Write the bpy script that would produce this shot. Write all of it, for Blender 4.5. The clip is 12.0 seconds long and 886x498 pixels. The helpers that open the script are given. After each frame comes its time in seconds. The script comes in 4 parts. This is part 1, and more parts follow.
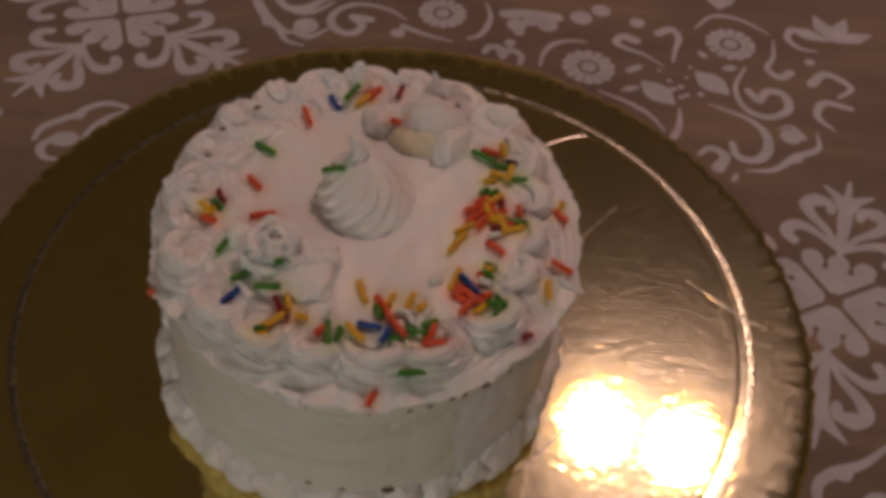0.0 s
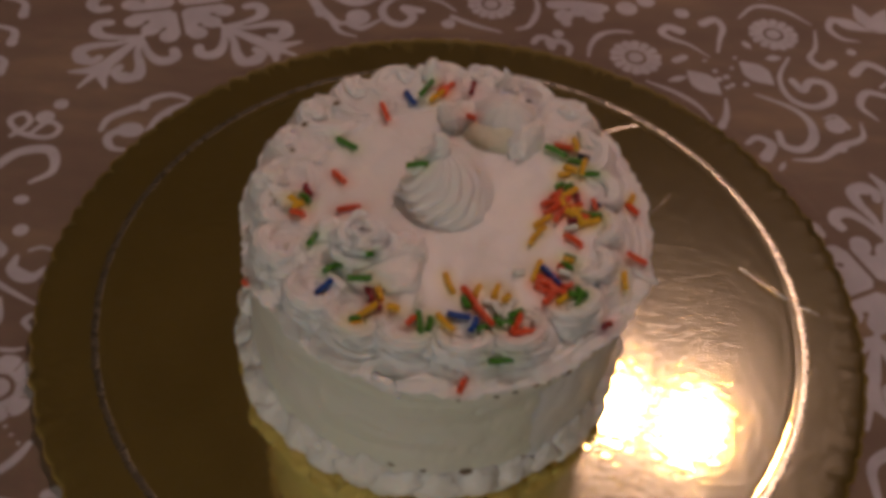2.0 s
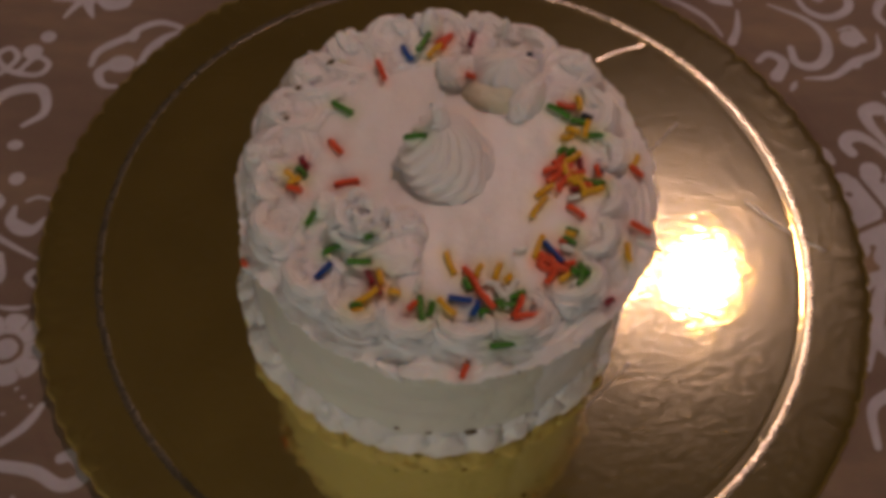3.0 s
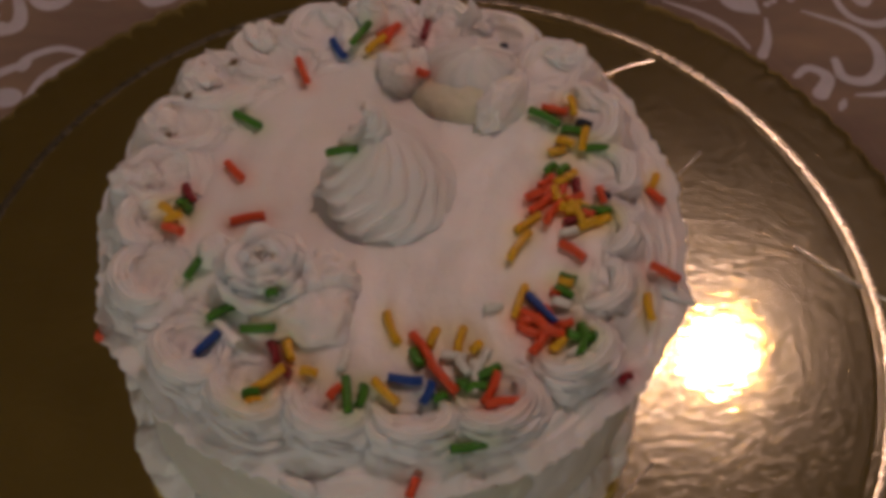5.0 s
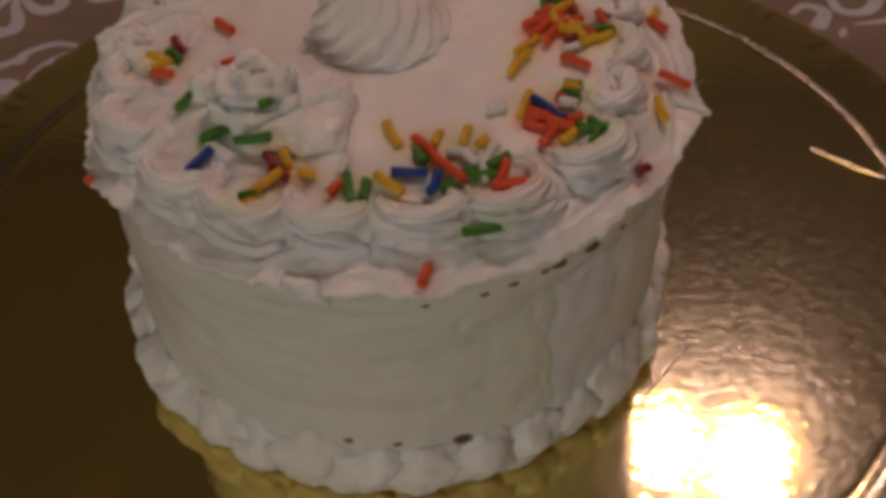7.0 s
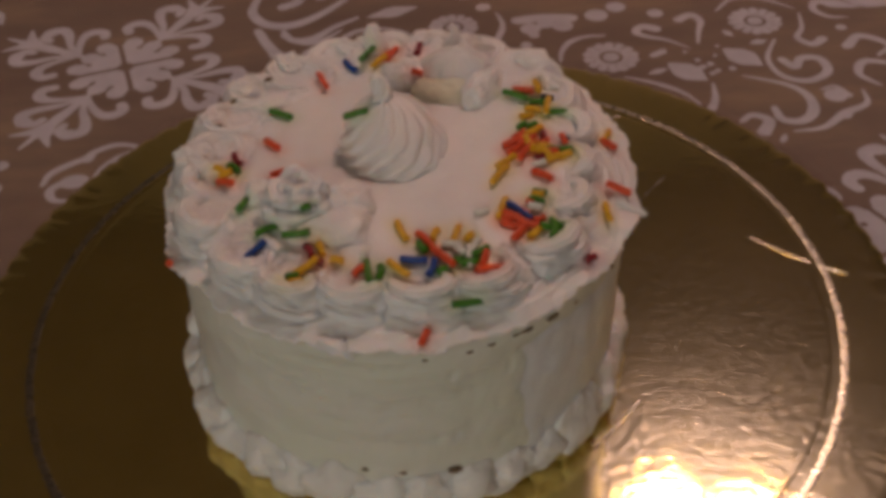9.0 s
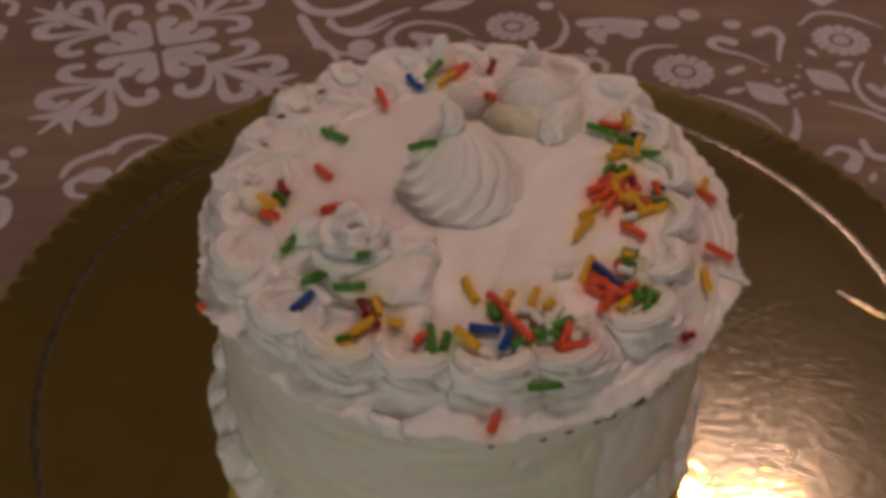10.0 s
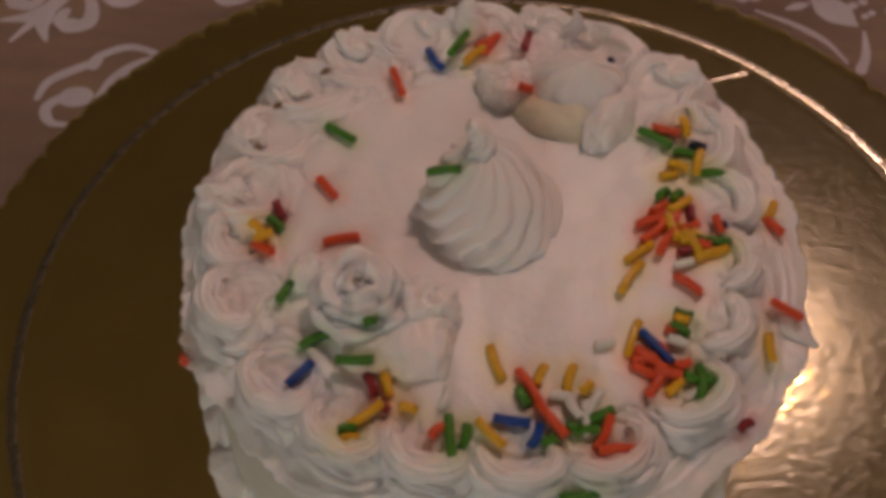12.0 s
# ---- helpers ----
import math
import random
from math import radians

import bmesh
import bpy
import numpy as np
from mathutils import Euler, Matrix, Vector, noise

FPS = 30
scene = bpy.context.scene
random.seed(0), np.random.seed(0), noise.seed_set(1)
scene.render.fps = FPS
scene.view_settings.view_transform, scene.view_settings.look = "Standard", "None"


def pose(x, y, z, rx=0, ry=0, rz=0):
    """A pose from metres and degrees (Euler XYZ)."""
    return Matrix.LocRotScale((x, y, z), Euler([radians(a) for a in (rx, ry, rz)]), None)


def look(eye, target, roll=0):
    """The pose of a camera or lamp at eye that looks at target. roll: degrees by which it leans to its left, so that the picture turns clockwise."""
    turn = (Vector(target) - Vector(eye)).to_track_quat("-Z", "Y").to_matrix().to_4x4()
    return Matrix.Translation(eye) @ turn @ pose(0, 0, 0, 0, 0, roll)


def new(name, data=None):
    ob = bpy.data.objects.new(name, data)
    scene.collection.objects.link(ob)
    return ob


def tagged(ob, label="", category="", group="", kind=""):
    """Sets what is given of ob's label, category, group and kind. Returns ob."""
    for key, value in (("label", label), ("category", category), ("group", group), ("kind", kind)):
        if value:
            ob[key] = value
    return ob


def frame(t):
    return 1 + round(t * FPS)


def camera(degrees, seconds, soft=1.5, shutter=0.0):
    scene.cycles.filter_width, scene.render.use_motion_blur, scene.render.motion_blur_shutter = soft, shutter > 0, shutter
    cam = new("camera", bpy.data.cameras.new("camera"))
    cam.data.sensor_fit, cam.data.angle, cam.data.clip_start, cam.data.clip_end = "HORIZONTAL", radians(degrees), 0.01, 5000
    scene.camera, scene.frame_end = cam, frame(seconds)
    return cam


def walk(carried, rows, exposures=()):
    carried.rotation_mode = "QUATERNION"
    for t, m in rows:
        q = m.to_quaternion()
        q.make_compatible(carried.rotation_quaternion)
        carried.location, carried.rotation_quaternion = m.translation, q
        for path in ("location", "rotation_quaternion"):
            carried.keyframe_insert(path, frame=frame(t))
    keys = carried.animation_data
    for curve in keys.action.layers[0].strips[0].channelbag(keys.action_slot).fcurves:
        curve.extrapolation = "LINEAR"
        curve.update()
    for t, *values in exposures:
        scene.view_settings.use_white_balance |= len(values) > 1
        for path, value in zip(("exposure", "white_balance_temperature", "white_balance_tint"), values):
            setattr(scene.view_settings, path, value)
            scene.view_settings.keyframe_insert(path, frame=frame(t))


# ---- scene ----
cam = camera(45.17, 12.0, soft=4.8)
ROWS = [
    (0.0, 0.0006, -0.2581, 0.3234, 42.05, -3.36, -0.25),
    (0.5, -0.0083, -0.2597, 0.3169, 41.35, -3.53, 0.03),
    (1.0, -0.0228, -0.2704, 0.3255, 40.88, -3.71, 0.19),
    (1.5, -0.0239, -0.2728, 0.3153, 40.92, -3.59, 0.03),
    (2.0, -0.0248, -0.2635, 0.3350, 40.84, -3.27, -0.25),
    (2.5, -0.0197, -0.2358, 0.3529, 37.44, -2.54, -0.79),
    (3.0, -0.0229, -0.2259, 0.3573, 31.95, -2.20, -0.88),
    (3.2, -0.0242, -0.2236, 0.3557, 30.93, -2.14, -1.01),
    (4.8, -0.0103, -0.1770, 0.2764, 33.62, -1.38, -2.10),
    (5.0, -0.0045, -0.1794, 0.2720, 36.55, -1.05, -1.82),
    (5.5, -0.0056, -0.1948, 0.2393, 38.72, -0.16, -2.45),
    (6.0, -0.0194, -0.2061, 0.2201, 39.48, 0.23, -2.89),
    (6.5, -0.0137, -0.2142, 0.2183, 43.28, 1.20, -3.44),
    (7.0, -0.0054, -0.2257, 0.2174, 45.04, 2.38, -4.48),
    (7.2, -0.0019, -0.2346, 0.2141, 45.20, 3.18, -4.43),
    (8.8, -0.0027, -0.2808, 0.2576, 48.94, 2.82, -4.39),
    (9.0, -0.0035, -0.2736, 0.2624, 49.11, 2.57, -3.86),
    (9.5, -0.0097, -0.2593, 0.2726, 49.35, 1.17, -2.21),
    (10.0, -0.0159, -0.2314, 0.2544, 47.51, 0.27, -0.90),
    (10.5, -0.0165, -0.2092, 0.2575, 45.71, -0.22, 0.05),
    (11.0, -0.0168, -0.1851, 0.2600, 38.69, -0.47, 0.70),
    (11.5, -0.0120, -0.1760, 0.2685, 37.01, -0.38, 0.84),
    (12.0, -0.0182, -0.1656, 0.2643, 36.29, -0.45, 0.68),
]
walk(cam, [(t, pose(x, y, z, rx, ry, rz)) for t, x, y, z, rx, ry, rz in ROWS],
     exposures=((0.0, 0.0), (2.5, -0.04), (5.0, -0.16), (5.5, -0.10), (6.5, -0.02), (7.0, 0.05), (9.0, 0.14), (12.0, 0.17)))

# ---- light ----
world = bpy.data.worlds.new("room_dark")
world.use_nodes = True
world.node_tree.nodes["Background"].inputs[0].default_value = (0.5, 0.55, 0.6, 1)
world.node_tree.nodes["Background"].inputs[1].default_value = 0.02
scene.world = world
BULB_POWER = 162.0
BULB_TINT = (1.0, 0.65, 0.56, 1)
# unseen fill light, added behind the camera for the cake's near side
FILL_POWER, FILL_TINT = 10.4, (1.0, 0.935, 0.83)
fill_light = bpy.data.lights.new("south_fill_light", "AREA")
fill_light.shape, fill_light.size, fill_light.size_y = "RECTANGLE", 1.3, 1.1
fill_light.energy, fill_light.color = FILL_POWER, FILL_TINT
new("south_fill_light", fill_light).matrix_basis = look((-0.75, -2.03, 0.75), (-0.75, 0.0, 0.75))


# ---- materials ----
def material(name, colour=(0.8, 0.8, 0.8), rough=0.5, metal=0.0):
    m = bpy.data.materials.new(name)
    m.use_nodes = True
    b = m.node_tree.nodes["Principled BSDF"]
    b.inputs["Base Color"].default_value = (*colour, 1)
    b.inputs["Roughness"].default_value = rough
    b.inputs["Metallic"].default_value = metal
    return m, m.node_tree.nodes, m.node_tree.links, b


def noise_node(nodes, links, scale, detail=4.0, rough=0.55, stretch=None):
    n = nodes.new("ShaderNodeTexNoise")
    n.inputs["Scale"].default_value = scale
    n.inputs["Detail"].default_value = detail
    n.inputs["Roughness"].default_value = rough
    c = nodes.new("ShaderNodeTexCoord")
    if stretch:
        k = nodes.new("ShaderNodeMapping")
        k.inputs["Scale"].default_value = stretch
        links.new(c.outputs["Object"], k.inputs["Vector"])
        links.new(k.outputs["Vector"], n.inputs["Vector"])
    else:
        links.new(c.outputs["Object"], n.inputs["Vector"])
    return n


def ramp(nodes, links, source, stops):
    r = nodes.new("ShaderNodeValToRGB")
    r.color_ramp.elements[0].position, r.color_ramp.elements[0].color = stops[0][0], (*stops[0][1], 1)
    r.color_ramp.elements[1].position, r.color_ramp.elements[1].color = stops[-1][0], (*stops[-1][1], 1)
    for p, c in stops[1:-1]:
        r.color_ramp.elements.new(p).color = (*c, 1)
    links.new(source, r.inputs["Fac"])
    return r.outputs["Color"]


def bump(nodes, links, b, height, distance, strength=1.0, after=None):
    n = nodes.new("ShaderNodeBump")
    n.inputs["Distance"].default_value = distance
    n.inputs["Strength"].default_value = strength
    links.new(height, n.inputs["Height"])
    if after:
        links.new(after.outputs["Normal"], n.inputs["Normal"])
    links.new(n.outputs["Normal"], b.inputs["Normal"])
    return n


def frosting(name, tint, blotch=None, rough=0.42, scrape=None):
    m, nodes, links, b = material(name, tint, rough)
    n = noise_node(nodes, links, 45, 5)
    lo, hi = [c * 0.95 for c in tint], [min(1, c * 1.03) for c in tint]
    colour = ramp(nodes, links, n.outputs["Fac"], [(0.3, lo), (0.7, hi)])
    if blotch:
        wide = noise_node(nodes, links, 16, 3, 0.5, (1.0, 1.0, 1.8))
        mask = ramp(nodes, links, wide.outputs["Fac"], [(0.38, (0, 0, 0)), (0.62, (1, 1, 1))])
        mix = nodes.new("ShaderNodeMix")
        mix.data_type = "RGBA"
        links.new(mask, mix.inputs["Factor"])
        links.new(colour, mix.inputs["A"])
        mix.inputs["B"].default_value = (*blotch, 1)
        colour = mix.outputs["Result"]
    dye = nodes.new("ShaderNodeAttribute")
    dye.attribute_name = "dye"
    tinted = nodes.new("ShaderNodeMix")
    tinted.data_type, tinted.blend_type = "RGBA", "MULTIPLY"
    tinted.inputs["Factor"].default_value = 1.0
    links.new(colour, tinted.inputs["A"])
    links.new(dye.outputs["Color"], tinted.inputs["B"])
    links.new(tinted.outputs["Result"], b.inputs["Base Color"])
    b.inputs["Subsurface Weight"].default_value = 0.85
    b.inputs["Subsurface Radius"].default_value = (1.0, 0.84, 0.70)
    b.inputs["Subsurface Scale"].default_value = 0.0024
    f = noise_node(nodes, links, 900, 3)
    g = noise_node(nodes, links, 160, 4, 0.55, scrape)
    first = bump(nodes, links, b, g.outputs["Fac"], 0.0012, 0.6)
    bump(nodes, links, b, f.outputs["Fac"], 0.0002, 0.4, first)
    return m


CREAM = frosting("whipped_cream", (0.885, 0.85, 0.835))
CREAM_SIDE = frosting("thin_smoothed_cream", (0.815, 0.805, 0.775), (0.785, 0.805, 0.725), 0.28, (0.25, 0.25, 1.3))
# thick cream whose cool tint paints the grey shade on the right
THICK_CREAM_SHADE = frosting("thick_cream_cool_shade", (0.79, 0.81, 0.85), None, 0.40, (0.4, 0.4, 1.2))
SPONGE = frosting("cut_cream_yellow", (0.84, 0.78, 0.62))
# crumb brown, also painted in as the shade of gaps in the cream
CRUMB_GAP = frosting("crumb_gap_dark", (0.20, 0.13, 0.07))


def gold_foil():
    """Saturated gold foil under a dusty lacquer: a sharp reflection with a wide, weak, paler haze round it."""
    m, nodes, links, b = material("gold_foil", (0.70, 0.54, 0.28), 0.09, 1.0)
    haze = nodes.new("ShaderNodeBsdfPrincipled")
    haze.inputs["Metallic"].default_value = 1.0
    haze.inputs["Roughness"].default_value = 0.20
    haze.inputs["Base Color"].default_value = (0.62, 0.575, 0.455, 1)
    n = noise_node(nodes, links, 30, 4)
    colour = ramp(nodes, links, n.outputs["Fac"], [(0.3, (0.70, 0.545, 0.125)), (0.7, (0.77, 0.61, 0.15))])
    r = noise_node(nodes, links, 90, 3)
    links.new(ramp(nodes, links, r.outputs["Fac"], [(0.3, (0.03,) * 3), (0.75, (0.06,) * 3)]), b.inputs["Roughness"])
    b.inputs["Coat Weight"].default_value = 1.0
    b.inputs["Coat IOR"].default_value = 1.5
    b.inputs["Coat Roughness"].default_value = 0.05
    fine = noise_node(nodes, links, 420, 3, 0.6)
    links.new(colour, b.inputs["Base Color"])
    bump(nodes, links, b, fine.outputs["Fac"], 0.00004, 0.6)
    dabs = noise_node(nodes, links, 330, 2, 0.5, (1.0, 1.4, 1.0))
    bump(nodes, links, haze, dabs.outputs["Fac"], 0.00010, 0.8)
    both = nodes.new("ShaderNodeMixShader")
    speck = noise_node(nodes, links, 600, 2)
    links.new(ramp(nodes, links, speck.outputs["Fac"], [(0.35, (0.055,) * 3), (0.65, (0.14,) * 3)]), both.inputs["Fac"])
    links.new(b.outputs["BSDF"], both.inputs[1])
    links.new(haze.outputs["BSDF"], both.inputs[2])
    links.new(both.outputs["Shader"], nodes["Material Output"].inputs["Surface"])
    return m


GOLD = gold_foil()


def rubbed_foil(name, low, high):
    """Foil rubbed dull and pale along the folds."""
    m, nodes, links, b = material(name, high, 0.3, 1.0)
    n = noise_node(nodes, links, 220, 4, 0.65)
    links.new(ramp(nodes, links, n.outputs["Fac"], [(0.3, low), (0.7, high)]), b.inputs["Base Color"])
    links.new(ramp(nodes, links, n.outputs["Fac"], [(0.3, (0.36,) * 3), (0.7, (0.20,) * 3)]), b.inputs["Roughness"])
    grain = noise_node(nodes, links, 900, 3)
    bump(nodes, links, b, grain.outputs["Fac"], 0.0001, 0.6)
    return m


RUBBED = rubbed_foil("rubbed_gold_foil", (0.26, 0.23, 0.17), (0.42, 0.385, 0.31))
PALE_FOLD = rubbed_foil("pale_folded_foil", (0.60, 0.55, 0.45), (0.84, 0.79, 0.68))


def printed_cloth():
    m, nodes, links, b = material("printed_tablecloth", (0.2, 0.13, 0.1), 0.75)
    a = nodes.new("ShaderNodeAttribute")
    a.attribute_name = "print"
    mask = nodes.new("ShaderNodeMapRange")
    mask.interpolation_type = "SMOOTHSTEP"
    mask.inputs["From Min"].default_value = -0.35
    mask.inputs["From Max"].default_value = 0.35
    links.new(a.outputs["Fac"], mask.inputs["Value"])
    big = noise_node(nodes, links, 9, 4, 0.6, (1.0, 3.0, 1.0))
    ground = ramp(nodes, links, big.outputs["Fac"], [(0.28, (0.174, 0.115, 0.088)), (0.52, (0.226, 0.155, 0.115)), (0.72, (0.325, 0.228, 0.144))])
    worn = noise_node(nodes, links, 70, 4)
    white = ramp(nodes, links, worn.outputs["Fac"], [(0.3, (0.51, 0.485, 0.54)), (0.7, (0.64, 0.61, 0.67))])
    mix = nodes.new("ShaderNodeMix")
    mix.data_type = "RGBA"
    links.new(mask.outputs["Result"], mix.inputs["Factor"])
    links.new(ground, mix.inputs["A"])
    links.new(white, mix.inputs["B"])
    weave = nodes.new("ShaderNodeTexWave")
    weave.inputs["Scale"].default_value = 420
    weave.inputs["Distortion"].default_value = 1.5
    c = nodes.new("ShaderNodeTexCoord")
    links.new(c.outputs["Object"], weave.inputs["Vector"])
    grain = noise_node(nodes, links, 700, 3)
    dark = nodes.new("ShaderNodeMix")
    dark.data_type, dark.blend_type = "RGBA", "MULTIPLY"
    dark.inputs["Factor"].default_value = 0.25
    links.new(mix.outputs["Result"], dark.inputs["A"])
    links.new(grain.outputs["Color"], dark.inputs["B"])
    links.new(dark.outputs["Result"], b.inputs["Base Color"])
    first = bump(nodes, links, b, weave.outputs["Fac"], 0.0002, 0.5)
    bump(nodes, links, b, grain.outputs["Fac"], 0.0003, 0.5, first)
    return m


CLOTH = printed_cloth()


def plain(name, colour, rough, scale=6.0, metal=0.0):
    m, nodes, links, b = material(name, colour, rough, metal)
    n = noise_node(nodes, links, scale, 5)
    links.new(ramp(nodes, links, n.outputs["Fac"], [(0.3, [c * 0.88 for c in colour]), (0.7, [c * 1.08 for c in colour])]), b.inputs["Base Color"])
    bump(nodes, links, b, n.outputs["Fac"], 0.002, 0.2)
    return m


WALL = plain("painted_wall", (0.48, 0.43, 0.37), 0.8)
CEILING = plain("ceiling_paint", (0.49, 0.445, 0.395), 0.85)
FLOOR = plain("floor_tile", (0.28, 0.22, 0.17), 0.5)
WOOD = plain("table_wood", (0.25, 0.15, 0.08), 0.45, 14)
GLASS = material("window_glass", (1, 1, 1), 0.02)[0]
GLASS.node_tree.nodes["Principled BSDF"].inputs["Transmission Weight"].default_value = 1.0
BRASS = plain("lamp_brass", (0.5, 0.4, 0.25), 0.35, 20, 1.0)


def bulb_glass():
    m, _, _, b = material("lit_bulb", (1, 1, 1), 0.4)
    b.inputs["Emission Color"].default_value = BULB_TINT
    b.inputs["Emission Strength"].default_value = BULB_POWER
    return m


BULB = bulb_glass()


def sugar(name, colour, clear=0.0):
    m, nodes, links, b = material("sugar_" + name, colour, 0.32)
    n = noise_node(nodes, links, 900, 3)
    links.new(ramp(nodes, links, n.outputs["Fac"], [(0.3, [c * 0.8 for c in colour]), (0.7, [min(1, c * 1.12) for c in colour])]), b.inputs["Base Color"])
    b.inputs["Coat Weight"].default_value = 0.2
    b.inputs["Coat Roughness"].default_value = 0.14
    b.inputs["Transmission Weight"].default_value = clear
    b.inputs["Subsurface Weight"].default_value = 0.25
    b.inputs["Subsurface Radius"].default_value = (1.0, 1.0, 1.0)
    b.inputs["Subsurface Scale"].default_value = 0.0005
    bump(nodes, links, b, n.outputs["Fac"], 0.0002, 0.5)
    return m


SUGAR = {
    "r": (sugar("red", (0.82, 0.095, 0.020)), "orange-red"),
    "d": (sugar("crimson", (0.27, 0.008, 0.018)), "dark crimson"),
    "y": (sugar("yellow", (0.86, 0.48, 0.012)), "golden yellow"),
    "g": (sugar("green", (0.06, 0.235, 0.008)), "leaf green"),
    "b": (sugar("blue", (0.002, 0.060, 0.33)), "deep blue"),
    "n": (sugar("navy", (0.012, 0.018, 0.05)), "blackish navy"),
    "w": (sugar("white", (0.90, 0.89, 0.82)), "translucent white"),
}


# ---- mesh helpers ----
def mesh(name, verts, faces, mat, smooth=True):
    me = bpy.data.meshes.new(name)
    me.from_pydata([tuple(v) for v in verts], [], faces)
    me.update()
    if smooth:
        me.shade_smooth()
    me.materials.append(mat)
    return me


def part(name, verts, faces, mat, parent, label="", smooth=True):
    ob = new(name, mesh(name, verts, faces, mat, smooth))
    ob.parent = parent
    if label:
        tagged(ob, label)
    return ob


def grid_faces(rows, cols, closed=True, start=0):
    """Quads of a grid of rows x cols points; closed: the columns meet."""
    last = cols if closed else cols - 1
    return [(start + i * cols + j, start + i * cols + (j + 1) % cols, start + (i + 1) * cols + (j + 1) % cols, start + (i + 1) * cols + j)
            for i in range(rows - 1) for j in range(last)]


def lathe(profile, n=48, centre=(0, 0)):
    """Verts and faces of a turned body; profile: (radius, z) from below upwards."""
    a = np.arange(n) * 2 * np.pi / n
    v = []
    for r, z in profile:
        v += [(centre[0] + r * math.cos(t), centre[1] + r * math.sin(t), z) for t in a]
    return v, grid_faces(len(profile), n)


def box(x0, x1, y0, y1, z0, z1):
    v = [(x, y, z) for z in (z0, z1) for x, y in ((x0, y0), (x1, y0), (x1, y1), (x0, y1))]
    return v, [(3, 2, 1, 0), (4, 5, 6, 7), (0, 1, 5, 4), (1, 2, 6, 5), (2, 3, 7, 6), (3, 0, 4, 7)]


def smooth_line(points, n=40):
    """A Catmull-Rom line through points of any dimension."""
    p = np.array([points[0], *points, points[-1]], float)
    p[0], p[-1] = 2 * p[1] - p[2], 2 * p[-2] - p[-3]
    u = np.linspace(0, len(points) - 1, n)
    i = np.minimum(u.astype(int), len(points) - 2)
    f = (u - i)[:, None]
    a, b, c, d = p[i], p[i + 1], p[i + 2], p[i + 3]
    return 0.5 * (2 * b + (c - a) * f + (2 * a - 5 * b + 4 * c - d) * f**2 + (3 * b - a - 3 * c + d) * f**3)


# ---- room ----
def room():
    x0, x1, y0, y1, z0, z1, k = -2.0, 2.3, -2.0, 2.4, -0.75, 1.8, 0.12
    for name, b in (("wall_west", (x0 - k, x0, y0, y1, z0, z1)), ("wall_east", (x1, x1 + k, y0, y1, z0, z1)),
                    ("wall_north", (x0 - k, x1 + k, y1, y1 + k, z0, z1))):
        tagged(new(name, mesh(name, *box(*b), WALL, False)), "plain beige painted room wall", "wall", kind="structure")
    wall, faces = [], []
    for b in ((x0 - k, -1.45, y0 - k, y0, z0, z1), (-0.05, x1 + k, y0 - k, y0, z0, z1), (-1.45, -0.05, y0 - k, y0, z0, 0.15), (-1.45, -0.05, y0 - k, y0, 1.35, z1)):
        v, f = box(*b)
        faces += [tuple(len(wall) + i for i in q) for q in f]
        wall += v
    tagged(new("wall_south", mesh("wall_south", wall, faces, WALL, False)), "plain beige painted room wall with an opening for the added window", "wall", kind="structure")
    # window made up to seat the fill light in the south wall
    win = tagged(new("added_window"), "added white-framed window, unseen, that holds the fill light", "window", kind="structure")
    for b in ((-1.45, -1.40, 0.15, 1.35), (-0.10, -0.05, 0.15, 1.35), (-1.40, -0.10, 0.15, 0.20), (-1.40, -0.10, 1.30, 1.35)):
        part("window_frame", *box(b[0], b[1], y0 - 0.09, y0 - 0.05, b[2], b[3]), CEILING, win, smooth=False)
    part("pane", *box(-1.40, -0.10, y0 - 0.073, y0 - 0.067, 0.20, 1.30), GLASS, win, smooth=False).visible_shadow = False
    tagged(new("ceiling", mesh("ceiling", *box(x0 - k, x1 + k, y0 - k, y1 + k, z1, z1 + k), CEILING, False)), "plain off-white painted ceiling", "ceiling", kind="structure")
    tagged(new("floor", mesh("floor", *box(x0 - k, x1 + k, y0 - k, y1 + k, z0 - k, z0), FLOOR, False)), "plain brown floor of the room", "floor", kind="structure")


room()


def dining_table():
    t = new("dining_table")
    tagged(t, "brown wooden dining table under the tablecloth", "table")
    part("tabletop", *box(-0.70, 0.75, -0.42, 0.62, -0.034, -0.004), WOOD, t, smooth=False)
    for x in (-0.64, 0.69):
        for y in (-0.36, 0.56):
            part("leg", *box(x - 0.03, x + 0.03, y - 0.03, y + 0.03, -0.75, -0.034), WOOD, t, smooth=False)


dining_table()


